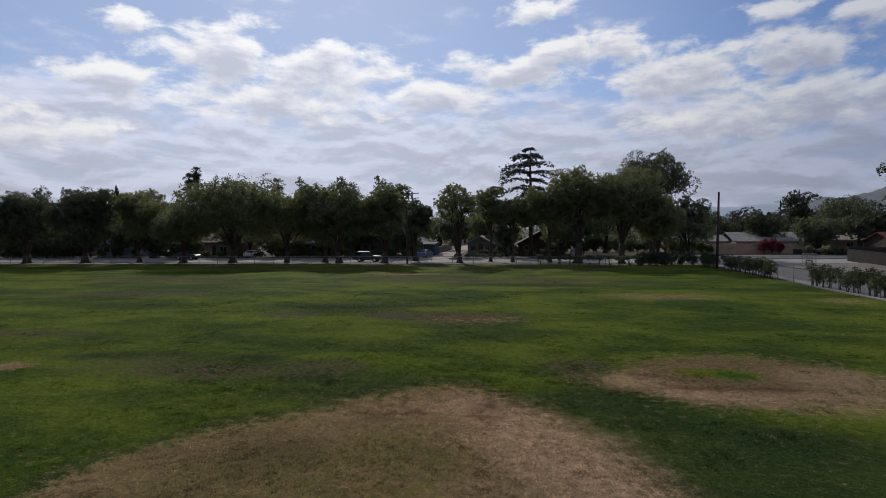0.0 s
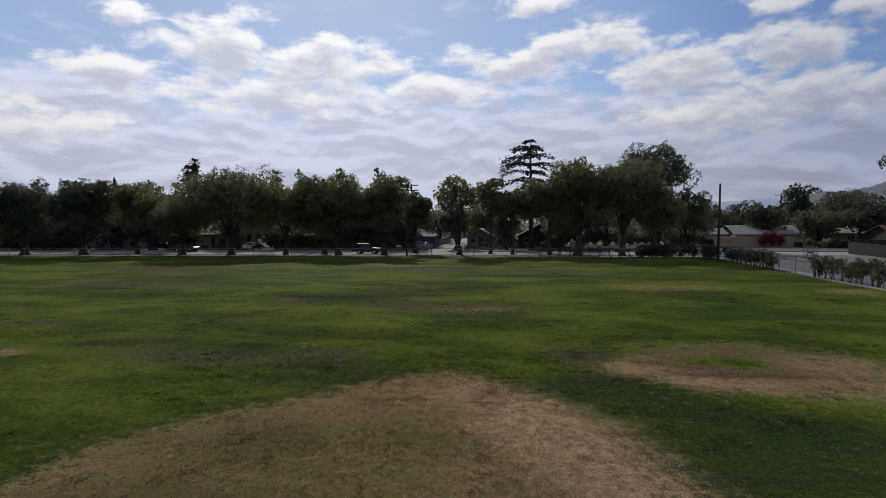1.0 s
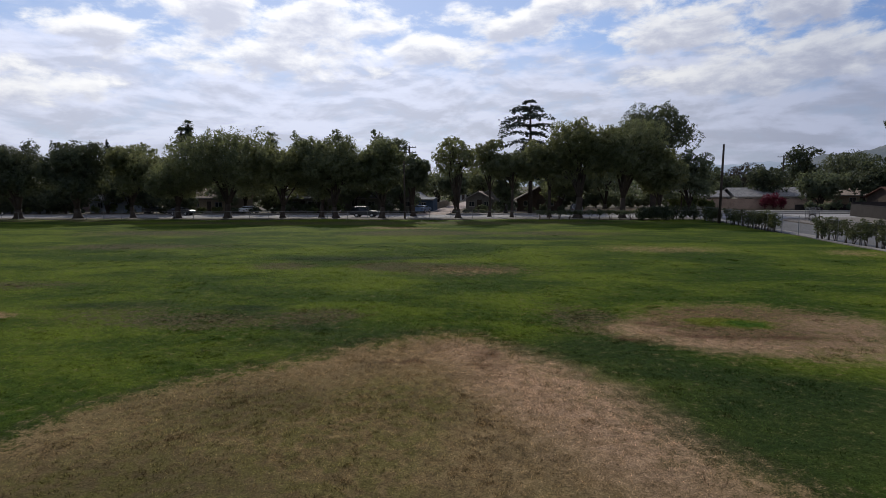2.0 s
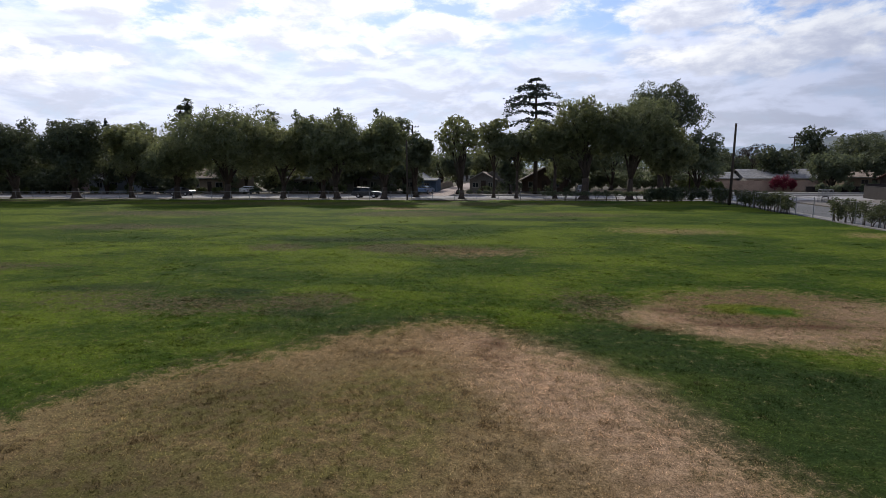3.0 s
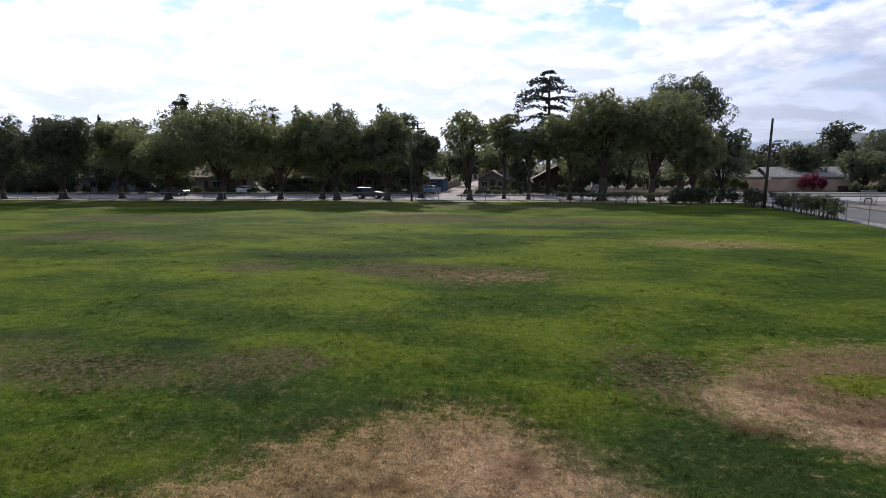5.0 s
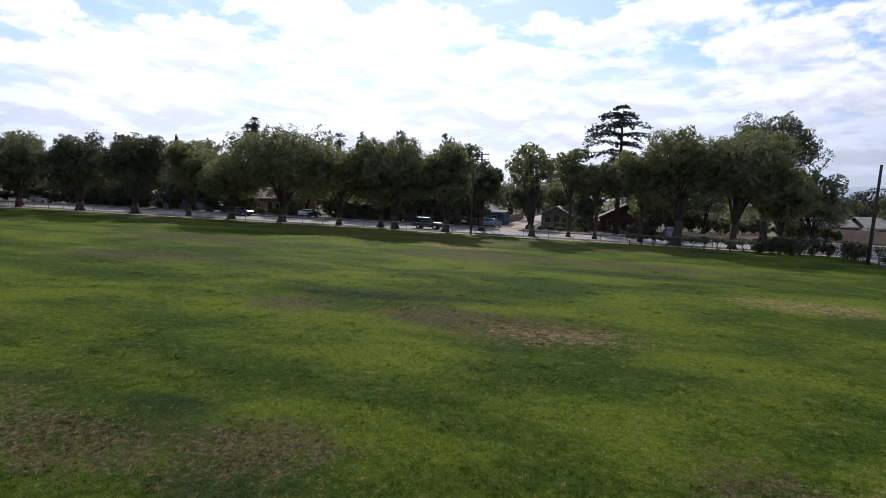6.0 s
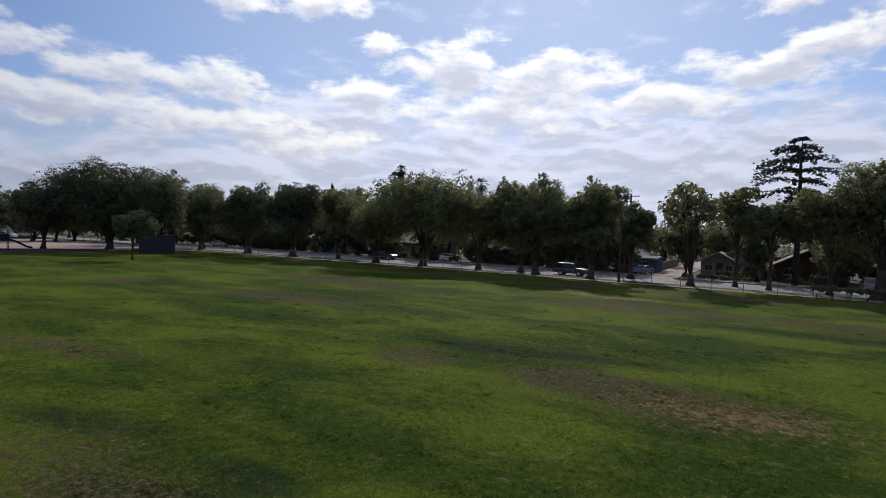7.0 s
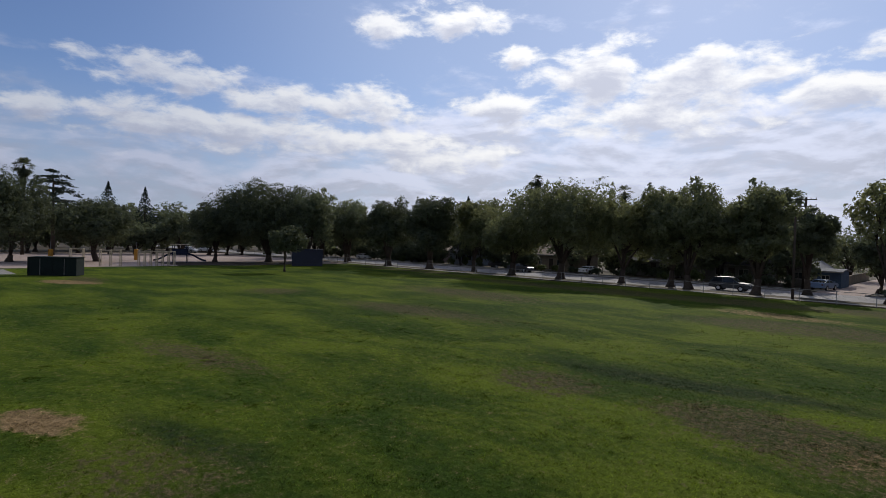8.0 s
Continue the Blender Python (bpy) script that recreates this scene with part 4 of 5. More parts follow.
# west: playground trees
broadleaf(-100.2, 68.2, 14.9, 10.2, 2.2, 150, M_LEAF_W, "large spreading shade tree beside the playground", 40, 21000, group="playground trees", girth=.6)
broadleaf(-91.9, 71.6, 12.7, 5.0, 3.0, 151, M_LEAF_D, "green tree beside the blue shed", 19, 7500, group="playground trees")
broadleaf(-73.4, 56.4, 6.3, 3.0, 1.9, 152, M_LEAF_W, "small young tree standing alone on the grass", 16, 4800, group="", girth=.13, size=.26)
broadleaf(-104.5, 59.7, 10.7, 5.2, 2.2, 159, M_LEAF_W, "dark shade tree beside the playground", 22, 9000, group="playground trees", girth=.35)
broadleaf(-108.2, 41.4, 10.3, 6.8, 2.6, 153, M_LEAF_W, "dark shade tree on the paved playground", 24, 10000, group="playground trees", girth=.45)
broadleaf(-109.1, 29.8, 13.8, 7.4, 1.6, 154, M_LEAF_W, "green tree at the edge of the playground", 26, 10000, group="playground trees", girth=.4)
palm(-138.1, 35.7, 18.7, 155, "tall shaggy palm beyond the playground", 70, 2.2)
cedar(-137.7, 40.6, 17.5, 156, "dark cedar with drooping boughs beyond the playground", 5.4, 8.5, 8, (.6, 1))
spire(-171.2, 59.0, 18.4, 10.0, 157, "tall dark conifer beyond the playground")
spire(-168.9, 67.5, 17.5, 8.0, 158, "narrow dark conifer beyond the playground")
for i, (px, py, ph, pr) in enumerate([(-176.8, 65.6, 13.3, 8), (-174.9, 75.8, 13.8, 8), (-173.1, 85.0, 12.0, 7), (-171.2, 51.8, 12.9, 8), (-162.0, 41.7, 12.0, 8), (-158.4, 31.6, 12.0, 8), (-165.7, 93.2, 12.4, 7), (-147.3, 96.9, 12.0, 7),
                                      (-128.9, 96.9, 11.0, 6.5), (-117.9, 91.4, 12.0, 6)]):
    broadleaf(px, py, ph, pr, 2.0, 160 + i, M_LEAF_D, "dark leafy tree beyond the playground", 17, 5200, group="background trees", size=.45)
broadleaf(-119.0, 92.5, 16.4, 5.2, 5.0, 172, M_LEAF, GREY, 16, 4800, group="background trees", airy=.15)
broadleaf(-103.5, 89.3, 13.0, 4.4, 3.0, 173, M_LEAF_Y, "yellowish green tree beside the street", 16, 5200, group="background trees")
for i in range(15):
    broadleaf(-153.0 - 3 * math.sin(i * 1.7) + i * 1.5, 23.3 + i * 4.8, 8.0 + 1.5 * math.sin(i * 2.3), 4.6, 0.6, 230 + i, M_LEAF_D, "low dark leafy tree behind the playground", 14, 3200, group="background trees", size=.46)
for i in range(9):
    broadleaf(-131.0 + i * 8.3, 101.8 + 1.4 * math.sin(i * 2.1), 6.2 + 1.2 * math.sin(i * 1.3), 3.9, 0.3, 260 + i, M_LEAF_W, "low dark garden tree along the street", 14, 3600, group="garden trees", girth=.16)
broadleaf(-151.9, 71.8, 7.3, 3.6, 1.5, 174, M_LEAF_Y, "small yellowish tree beyond the playground", 14, 3500, group="background trees")


# ---- fences ----
def fence(x0, y0, x1, y1, h, step, label, pitch=0.16, wire=0.0015):
    """Chain-link fence: round posts, a top rail, and diamonds of wire between them."""
    L = math.hypot(x1 - x0, y1 - y0)
    root = thing("chain_link_fence", x0, y0, 0, math.degrees(math.atan2(y1 - y0, x1 - x0)), label, "fence")
    n = round(L / step)
    st = L / n
    first = None
    for i in range(n + 1):
        if first is None:
            first = Mesh().tube([(0, 0, -.2), (0, 0, h + .06), (0, 0, h + .10)], [.036, .036, .012], 8).done("post", M_STEEL, root)
        else:
            ob = new("post", first.data)
            ob.parent = root
            ob.location = (i * st, 0, 0)
    Mesh().tube([(0, 0, h), (L, 0, h)], [.024, .024], 6).done("top_rail", M_STEEL, root)
    m = Mesh()
    k = int(L / pitch)
    for i in range(-int(h / pitch), k):
        for s in (1, -1):
            u0 = i * pitch
            lo, hi = max(u0, 0.0), min(u0 + h, L)
            if hi <= lo:
                continue
            z0, z1 = (lo - u0), (hi - u0)
            if s < 0:
                z0, z1 = h - z0, h - z1
            q = len(m.v)
            m.v += [(lo, -wire, z0 + .03), (lo, wire, z0 + .03), (hi, wire, z1 + .03), (hi, -wire, z1 + .03)]
            m.v += [(lo, 0, z0 + .03 - wire), (lo, 0, z0 + .03 + wire), (hi, 0, z1 + .03 + wire), (hi, 0, z1 + .03 - wire)]
            m.f += [(q, q + 1, q + 2, q + 3), (q + 4, q + 5, q + 6, q + 7)]
    ob = m.done("wire_mesh", M_WIRE, root)
    tagged(ob, "dull wire diamonds", kind="stuff")
    return root


fence(-99.0, FENCE_Y, 25.0, 80.6, 1.22, 3.1, "low chain-link fence on steel posts along the street")
fence(25.0, 80.6, 25.4, 74.0, 1.75, 2.6, "tall chain-link fence at the corner of the field")
fence(25.4, 74.0, 28.2, 30.0, 1.75, 3.0, "tall chain-link fence with creepers along the side street")
fence(-99.0, FENCE_Y, -150.0, 83.0, 1.22, 3.1, "low chain-link fence beside the playground")

pavement(-150.0, 26.0, 81.55, 83.15, 1.6, "pale concrete pavement slabs behind the fence")
pavement(26.7, 27.74, 28.0, 82.0, 1.6, "pale concrete pavement slabs along the side street")
pavement(-150.0, -18.4, 98.0, 99.6, 1.6, "pale concrete pavement slabs across the street")
pavement(-10.2, 24.0, 98.0, 99.6, 1.6, "pale concrete pavement slabs across the street")

# the junction: the street bends and widens towards the east, with a raised corner opposite
setting(Mesh().box(22.0, 300.0, ROAD1 + .25, 106.8, -0.2, -0.135).done("road", M_STREET), "sun-bleached grey asphalt at the junction", "road")
setting(Mesh().box(22.0, 300.0, 106.8, 107.05, -0.2, 0.0).done("kerb", M_WALK), "pale concrete kerb", "kerb")
setting(Mesh().box(11.5, 31.0, 109.2, 119.5, -0.2, -0.01).done("yard", M_YARD), "bare tan dirt yard across the street", "yard")
pavement(22.0, 76.0, 107.05, 109.0, 1.8, "pale concrete pavement slabs beside the junction")
corner = Mesh()
outline = [(90.0, 86.0), *[(EAST1 - 3.2 + (7.0 - 7.0 * math.sin(a)), 86.0 - (7.0 - 7.0 * math.cos(a))) for a in np.linspace(0, math.pi / 2, 12)], (EAST1 - 3.2, 20.0), (90.0, 20.0)]
nn = len(outline)
corner.v = [(x, y, -0.2) for x, y in outline] + [(x, y, 0.0) for x, y in outline]
corner.f = [tuple(range(nn, 2 * nn))] + [(i, (i + 1) % nn, nn + (i + 1) % nn, nn + i) for i in range(nn)]
setting(corner.done("pavement", M_APRON), "raised tan concrete street corner with a rounded kerb", "pavement")

# paved playground to the west
setting(Mesh().box(-150.0, -91.6, -30.0, 80.9, -0.2, -0.02).done("playground_paving", M_COURT), "pale sun-bleached playground paving", "paving")
# a dark brown sheet laid just above the paving
setting(Mesh().box(-103.2, -91.8, 49.0, 75.0, -0.1, 0.02).done("playground_bed", M_BED), "dark brown strip of ground beside the play tower", "bed")
setting(Mesh().box(-88.4, -78.8, 23.3, 26.5, -0.1, 0.03).done("path", M_WALK), "short pale concrete path on the grass", "path")


# ---- poles ----
def utility_pole(x, y, h, label, arms=1, top=(0.0, 0.0), r=0.17):
    root = thing("utility_pole", x, y, 0, 0, label, "pole")
    Mesh().tube([(0, 0, -.3), (top[0] * .5, top[1] * .5, h * .5), (top[0], top[1], h)], [r * 1.15, r, r * .75], 10).done("pole", M_POLE, root, smooth=True)
    for i in range(arms):
        z = h - .35 - i * .9
        Mesh().box(-1.25, 1.25, -.06, .06, z - .06, z + .06).done("crossarm", M_POLE, root)
        for dx in (-1.15, -.55, .55, 1.15):
            Mesh().tube([(dx, 0, z + .06), (dx, 0, z + .14), (dx, 0, z + .2), (dx, 0, z + .26)], [.03, .055, .055, .02], 8).done("insulator", M_STEEL, root)
    return root


utility_pole(25.05, 73.3, 9.5, "bare weathered timber pole at the corner of the fence", 0, (-.15, -.9), .15)
utility_pole(-20.0, 104.7, 12.4, "timber utility pole with crossarms behind the trees", 2)
utility_pole(56.4, 131.5, 10.8, "timber utility pole with a crossarm beyond the low houses", 1)
utility_pole(-16.3, 82.6, 8.6, "dark timber pole standing beside the fence", 0, (0, 0), .13)
utility_pole(-0.5, 92.0, 8.5, "slender dark timber pole among the street trees", 0, (0, 0), .11)
utility_pole(29.7, 108.2, 4.9, "dark timber post beside the junction", 0, (0, 0), .13)

M_TRIM = surface("faded_trim", (0.30, 0.29, 0.26), (0.22, 0.21, 0.19), 0.8, 9.0, 0.85, relief=0.1)


# ---- houses ----
def gable_house(x, y, w, d, eave, peak, rz, wall_mat, roof_mat, label, ridge="y", windows=(), door=None, eaves=0.5, trim=None):
    """A one-storey house; x, y is the middle of the front, which faces -y at rz 0. ridge: 'y' shows a gable in front."""
    root = thing("house", x, y, -0.05, rz, label, "house")
    trim = trim or M_TRIM
    th = 0.18
    holes = [(a + w / 2, b + w / 2, z0, z1) for a, b, z0, z1 in windows]
    if door is not None:
        holes.append((door + w / 2, door + 0.95 + w / 2, 0.12, 2.15))
    T_ = Matrix.Translation
    Mesh().panel(w, -.15, eave, th, holes, T_((-w / 2, 0, 0))).done("front_wall", wall_mat, root)
    Mesh().panel(w, -.15, eave, th, (), T_((-w / 2, d - th, 0))).done("rear_wall", wall_mat, root)
    for s in (-w / 2, w / 2 - th):
        Mesh().box(s, s + th, th, d - th, -.15, eave).done("side_wall", wall_mat, root)
    tk = 0.14
    m = Mesh()
    if ridge == "y":
        k = (peak - eave) / (w / 2)
        ow = w / 2 + eaves
        zo = eave - k * eaves
        m.prism([(-ow, zo), (0, peak), (0, peak + tk), (-ow, zo + tk)], -eaves, d + eaves)
        m.prism([(0, peak), (ow, zo), (ow, zo + tk), (0, peak + tk)], -eaves, d + eaves)
        for yy in (0, d - th):
            Mesh().prism([(-w / 2, eave), (w / 2, eave), (0, peak)], yy, yy + th).done("gable", wall_mat, root)
        for s in (-1, 1):
            f = Mesh().prism([(s * ow, zo - .06), (s * ow, zo + tk), (0, peak + tk + .01), (0, peak - .06)], -eaves - .04, -eaves)
            f.done("fascia", trim, root)
    else:
        k = (peak - eave) / (d / 2)
        od = d / 2 + eaves
        zo = eave - k * eaves
        R = Matrix.Rotation(radians(90), 4, "Z")
        m.prism([(-od, zo), (0, peak), (0, peak + tk), (-od, zo + tk)], -w / 2 - eaves, w / 2 + eaves, T_((0, d / 2, 0)) @ R)
        m.prism([(0, peak), (od, zo), (od, zo + tk), (0, peak + tk)], -w / 2 - eaves, w / 2 + eaves, T_((0, d / 2, 0)) @ R)
        for xx in (-w / 2 + th, w / 2):
            Mesh().prism([(-d / 2, eave), (d / 2, eave), (0, peak)], -xx, -xx + th, T_((0, d / 2, 0)) @ R).done("gable", wall_mat, root)
        Mesh().box(-w / 2 - eaves, w / 2 + eaves, -eaves - .05, -eaves - .002, zo - .06, zo + tk - .02).done("fascia", trim, root)
    m.done("roof", roof_mat, root)
    for a, b, z0, z1 in windows:
        wn = new("window")
        wn.parent = root
        f = Mesh()
        for u0, u1, v0, v1 in ((a, b, z0, z0 + .07), (a, b, z1 - .07, z1), (a, a + .07, z0 + .07, z1 - .07), (b - .07, b, z0 + .07, z1 - .07), ((a + b) / 2 - .03, (a + b) / 2 + .03, z0 + .07, z1 - .07)):
            f.box(u0, u1, -.03, .10, v0, v1)
        f.done("window_frame", trim, wn)
        Mesh().box(a + .07, b - .07, .05, .06, z0 + .07, z1 - .07).done("pane", M_GLASS, wn)
        Mesh().box(a - .08, b + .08, -.09, .0, z0 - .08, z0 - .002).done("sill", trim, wn)
    if door is not None:
        Mesh().box(door + .004, door + .946, .04, .09, .12, 2.146).done("door", M_POLE, root)
        Mesh().box(door - .3, door + 1.25, -1.0, -.004, -.15, .12).done("step", M_WALK, root)
    return root


def paint(name, c, k=0.75):
    return surface(name, c, tuple(v * k for v in c), 0.7, 7.0, 0.9, relief=0.15)


def shingles(name, c):
    m, n, b = material(name)
    co = n.add("ShaderNodeTexCoord").outputs["Object"]
    br = n.add("ShaderNodeTexBrick")
    n.put(br.inputs["Vector"], n.vec("MULTIPLY", co, (1, 1, 1)))
    br.inputs["Scale"].default_value = 2.5
    br.inputs["Color1"].default_value = (*c, 1)
    br.inputs["Color2"].default_value = (*[v * .7 for v in c], 1)
    br.inputs["Mortar"].default_value = (*[v * .4 for v in c], 1)
    n.put(b.inputs["Base Color"], n.vec("SCALE", br.outputs["Color"], s=n.ramp(n.noise(co, 1.2, 5.0), .3, .7, .75, 1.2)))
    b.inputs["Roughness"].default_value = .95
    bump(n, b, n.noise(co, 12.0), .3, .02)
    return m


P_PINK, P_BLUEG, P_TAN, P_GREY = paint("pinkish_stucco", (.27, .20, .18)), paint("pale_blue_stucco", (.24, .27, .30)), paint("tan_stucco", (.24, .19, .13)), paint("grey_boards", (.17, .16, .14))
P_BLUE, P_BROWN, P_WHITE, P_BRICK = paint("blue_boards", (.065, .10, .15)), paint("brown_boards", (.085, .06, .045)), paint("cream_stucco", (.36, .34, .30)), paint("clay_tiles", (.125, .055, .038))
P_WALL = paint("tan_block_wall", (.38, .27, .20))
R_GREY, R_TAN, R_PALE = shingles("grey_shingles", (.22, .22, .23)), shingles("tan_shingles", (.36, .27, .20)), shingles("pale_shingles", (.30, .285, .27))

W1 = (-2.2, -.9, .9, 2.0)
gable_house(-101.5, 108, 9.5, 9, 2.5, 4.6, 0, P_PINK, R_TAN, "pinkish stucco bungalow with a pale gable", "y", [W1, (.8, 2.4, .9, 2.0)], -.4)
gable_house(-86.0, 107.5, 8, 9, 2.8, 5.0, 0, P_BLUEG, R_GREY, "pale blue-grey bungalow in the shade of trees", "x", [W1, (1.2, 2.6, .9, 2.0)], -.3)
gable_house(-63.0, 108.5, 9.5, 9, 3.0, 4.8, 0, P_TAN, R_TAN, "tan stucco bungalow with a narrow window", "x", [(-3.2, -2.5, 1.0, 2.1), (1.0, 2.6, .9, 2.0)], -.8)
gable_house(-44.5, 112.0, 10, 9, 2.7, 4.4, 0, P_GREY, R_GREY, "grey boarded bungalow in deep shade", "x", [W1, (1.2, 2.8, .9, 2.0)], -.3)
gable_house(-31.0, 110.0, 9, 9, 2.7, 4.3, 0, P_GREY, R_GREY, "dark grey bungalow behind the street trees", "x", [W1, (1.2, 2.6, .9, 2.0)], -.3)
gable_house(-21.8, 112.0, 3.8, 9, 2.7, 4.0, 0, P_GREY, R_GREY, "small grey cottage with a steep gable", "y", [(-1.0, .2, .9, 1.9)], .6)
gable_house(-18.2, 111.0, 2.9, 6, 2.2, 2.5, 0, P_BLUE, R_GREY, "narrow blue boarded garage beside the lane", "x", [(-.9, .1, 1.0, 1.7)], None, .25)
gable_house(-7.7, 112.0, 5.0, 8, 2.4, 3.7, 0, P_GREY, R_TAN, "grey bungalow with a low porch gable", "y", [(-1.9, -.8, .8, 1.8), (1.1, 2.0, .8, 1.8)], -.3, .45)
gable_house(-4.9, 115.0, 7.0, 9, 2.6, 4.4, 0, P_GREY, R_GREY, "grey bungalow wing with a pale edged roof", "y", [(1.2, 2.5, .9, 1.9)], None, .45)
gable_house(4.2, 111.5, 8.6, 9, 2.3, 4.6, 0, P_BROWN, R_TAN, "brown bungalow with pale gable boards", "y", [(-3.0, -1.6, .9, 1.9), (1.4, 2.8, .9, 1.9)], -.5, .7)
gable_house(33.8, 120.5, 8.0, 7, 2.4, 3.7, 0, P_WHITE, R_PALE, "low white house with a pale shallow roof", "x", [W1, (1.5, 3.0, .9, 1.9)], -.3)
gable_house(40.8, 126.0, 5.6, 7, 2.2, 3.3, 0, P_TAN, R_PALE, "small low house with a pale roof behind the wall", "x", [(-1.6, -.4, .9, 1.9)], None, .4)
gable_house(51.2, 124.0, 12.5, 9, 2.4, 3.9, 0, P_WHITE, R_PALE, "long low house with a pale shingle roof", "x", [(-5, -3.4, .9, 1.9), (2, 3.6, .9, 1.9)], -1.0, .9)
gable_house(66.0, 120.0, 10.0, 8, 2.5, 3.6, 0, P_TAN, R_TAN, "low tan house among garden trees", "x", [W1, (1.2, 2.6, .9, 2.0)], -.3)
gable_house(67.5, 100.5, 12.5, 9, 2.4, 4.0, 0, P_BROWN, P_BRICK, "low brown house with a dull red tiled roof", "x", [(-4, -2.6, .9, 2.0), (1.2, 2.6, .9, 2.0)], -.3)
gable_house(-104.0, 104.5, 7.5, 8, 2.6, 4.2, 0, P_BLUEG, R_GREY, "grey-roofed bungalow beyond the street corner", "x", [W1, (1.2, 2.4, .9, 2.0)], -.3)
gable_house(-19.5, 190.0, 8.5, 8, 2.6, 4.0, 0, P_WHITE, R_GREY, "pale house at the end of the lane", "x", [W1, (1.2, 2.6, .9, 2.0)], -.3)


# ---- garden walls, hedges, boundary ----
def garden_wall(x0, y0, x1, y1, h, mat, label, thick=0.2, name="garden_wall"):
    L = math.hypot(x1 - x0, y1 - y0)
    root = thing(name, x0, y0, 0, math.degrees(math.atan2(y1 - y0, x1 - x0)), label, "wall")
    Mesh().box(0, L, 0, thick, -.2, h - .06).done("wall", mat, root)
    Mesh().box(-.03, L + .03, -.04, thick + .04, h - .06, h).done("coping", mat, root)
    return root


M_DARKWALL = paint("dark_block_wall", (.034, .028, .026))
garden_wall(36.8, 117.6, 57.0, 117.0, 1.85, P_WALL, "tan block garden wall along the pavement")
garden_wall(50.0, 93.0, 45.8, 70.0, 1.65, M_DARKWALL, "dark brown boundary wall beside the street corner")
garden_wall(50.2, 93.0, 92.0, 95.0, 1.9, M_DARKWALL, "dark brown boundary wall beside the junction")
garden_wall(50.0, 110.5, 60.0, 110.5, .95, M_DARKWALL, "low dark garden wall behind the pavement")
garden_wall(-17.9, 113.0, -18.6, 150.0, 1.2, P_TAN, "tan garden wall along the lane")

sh = 300
for k, (hx, hy, hw, hd, hh) in enumerate([(29.4, 113.0, 2.4, 1.8, 3.0), (31.4, 113.0, 2.4, 1.8, 3.1), (33.2, 113.2, 2.4, 1.8, 3.0), (34.9, 113.3, 2.0, 1.6, 2.4), (36.4, 113.5, 1.8, 1.3, 1.8)]):
    shrub(hx, hy, hw, hd, hh, sh + k, M_HEDGE, "dense clipped dark green hedge bush", "hedge_bush", "hedge by the low white house", 1500, .22)
for k, (hx, hy, hw, hh) in enumerate([(47.0, 115.9, 2.2, 3.1), (48.6, 115.9, 2.3, 3.3), (50.0, 116.0, 1.8, 2.4)]):
    shrub(hx, hy, hw, 1.8, hh, sh + 20 + k, M_FLOWER, "crimson flowering bougainvillea in front of the wall", "bougainvillea", "bougainvillea bushes", 1500, .2)
rs = random.Random(5)
for k in range(44):          # front gardens across the street
    hx = -112 + k * 2.85 + rs.uniform(-.6, .6)
    if -19.5 < hx < -9.5 or hx > 11:
        continue
    shrub(hx, 101.2 + rs.uniform(-.8, 2.6), rs.uniform(1.8, 3.0), 1.6, rs.uniform(1.0, 2.3), sh + 40 + k, M_HEDGE if rs.random() < .4 else M_LEAF_W, "dark garden shrub before the bungalows", "garden_shrub", "front garden shrubs", 700, .24)
for k in range(16):          # creepers on the low fence near the corner
    hx = 3.5 + k * 1.38
    thick_ = k > 9
    shrub(hx, 80.75 - .12, 2.1, .8 if not thick_ else 1.4, 1.35 if not thick_ else 2.05, sh + 90 + k, M_LEAF_W if thick_ else M_LEAF_D, "dark creeper growing along the low fence", "creeper", "creepers on the fences", 420 if not thick_ else 1100, .18, .75 if not thick_ else .02)
for k, hy in enumerate([78.6, 76.9, 75.2, 71.0, 69.4, 66.6, 65.0, 63.6, 62.2, 60.8, 52.6, 51.0, 48.6, 47.0, 45.2, 43.6, 42.0, 40.0, 37.5]):
    hx = 25.4 + (74 - hy) * 2.8 / 44 + .1
    shrub(hx, hy + rs.uniform(-.3, .3), .9, rs.uniform(2.6, 3.8), 1.95 + rs.uniform(-.45, .2), sh + 120 + k, M_CREEPER, "ragged green creeper bush on the tall fence", "creeper", "creepers on the fences", 1000, .14, rs.uniform(.05, .4))
for k, (hx, hw) in enumerate([(17.4, 2.2), (19.0, 2.4), (20.4, 2.0)]):      # overgrown corner of the low fence
    shrub(hx, 79.6, hw, 1.8, 1.9 + .2 * (k == 1), sh + 145 + k, M_LEAF_W, "dense dark bush in the corner of the field", "bush", "bushes in the field corner", 1800, .2, .02)
for k, hy in enumerate([79.2, 77.7, 76.0, 72.4, 70.2, 68.0, 65.8, 64.3, 63.0, 61.5, 53.4, 51.8, 49.6, 47.8, 46.0, 44.4, 42.8]):      # tops hanging over the rail
    shrub(25.5 + (74 - hy) * 2.8 / 44, hy, .8, rs.uniform(1.8, 2.6), 2.05 + rs.uniform(-.15, .15), sh + 400 + k, M_CREEPER, "creeper hanging over the rail of the tall fence", "creeper", "creepers on the fences", 420, .13, rs.uniform(.8, 1.2))
for k in range(9):
    shrub(52 + k * 2.2, 108.4 + rs.uniform(0, 2), 2.4, 1.6, rs.uniform(1.2, 2.2), sh + 150 + k, M_LEAF_D, "dark garden shrub beside the pavement", "garden_shrub", "front garden shrubs", 700, .26)
for k in range(6):
    shrub(-10.5 + k * 1.5, 96.9 + rs.uniform(0, .4) + 3.0, 1.5, .8, .75, sh + 170 + k, M_LEAF_D, "low dark hedge plant by the street", "garden_shrub", "front garden shrubs", 420, .2)


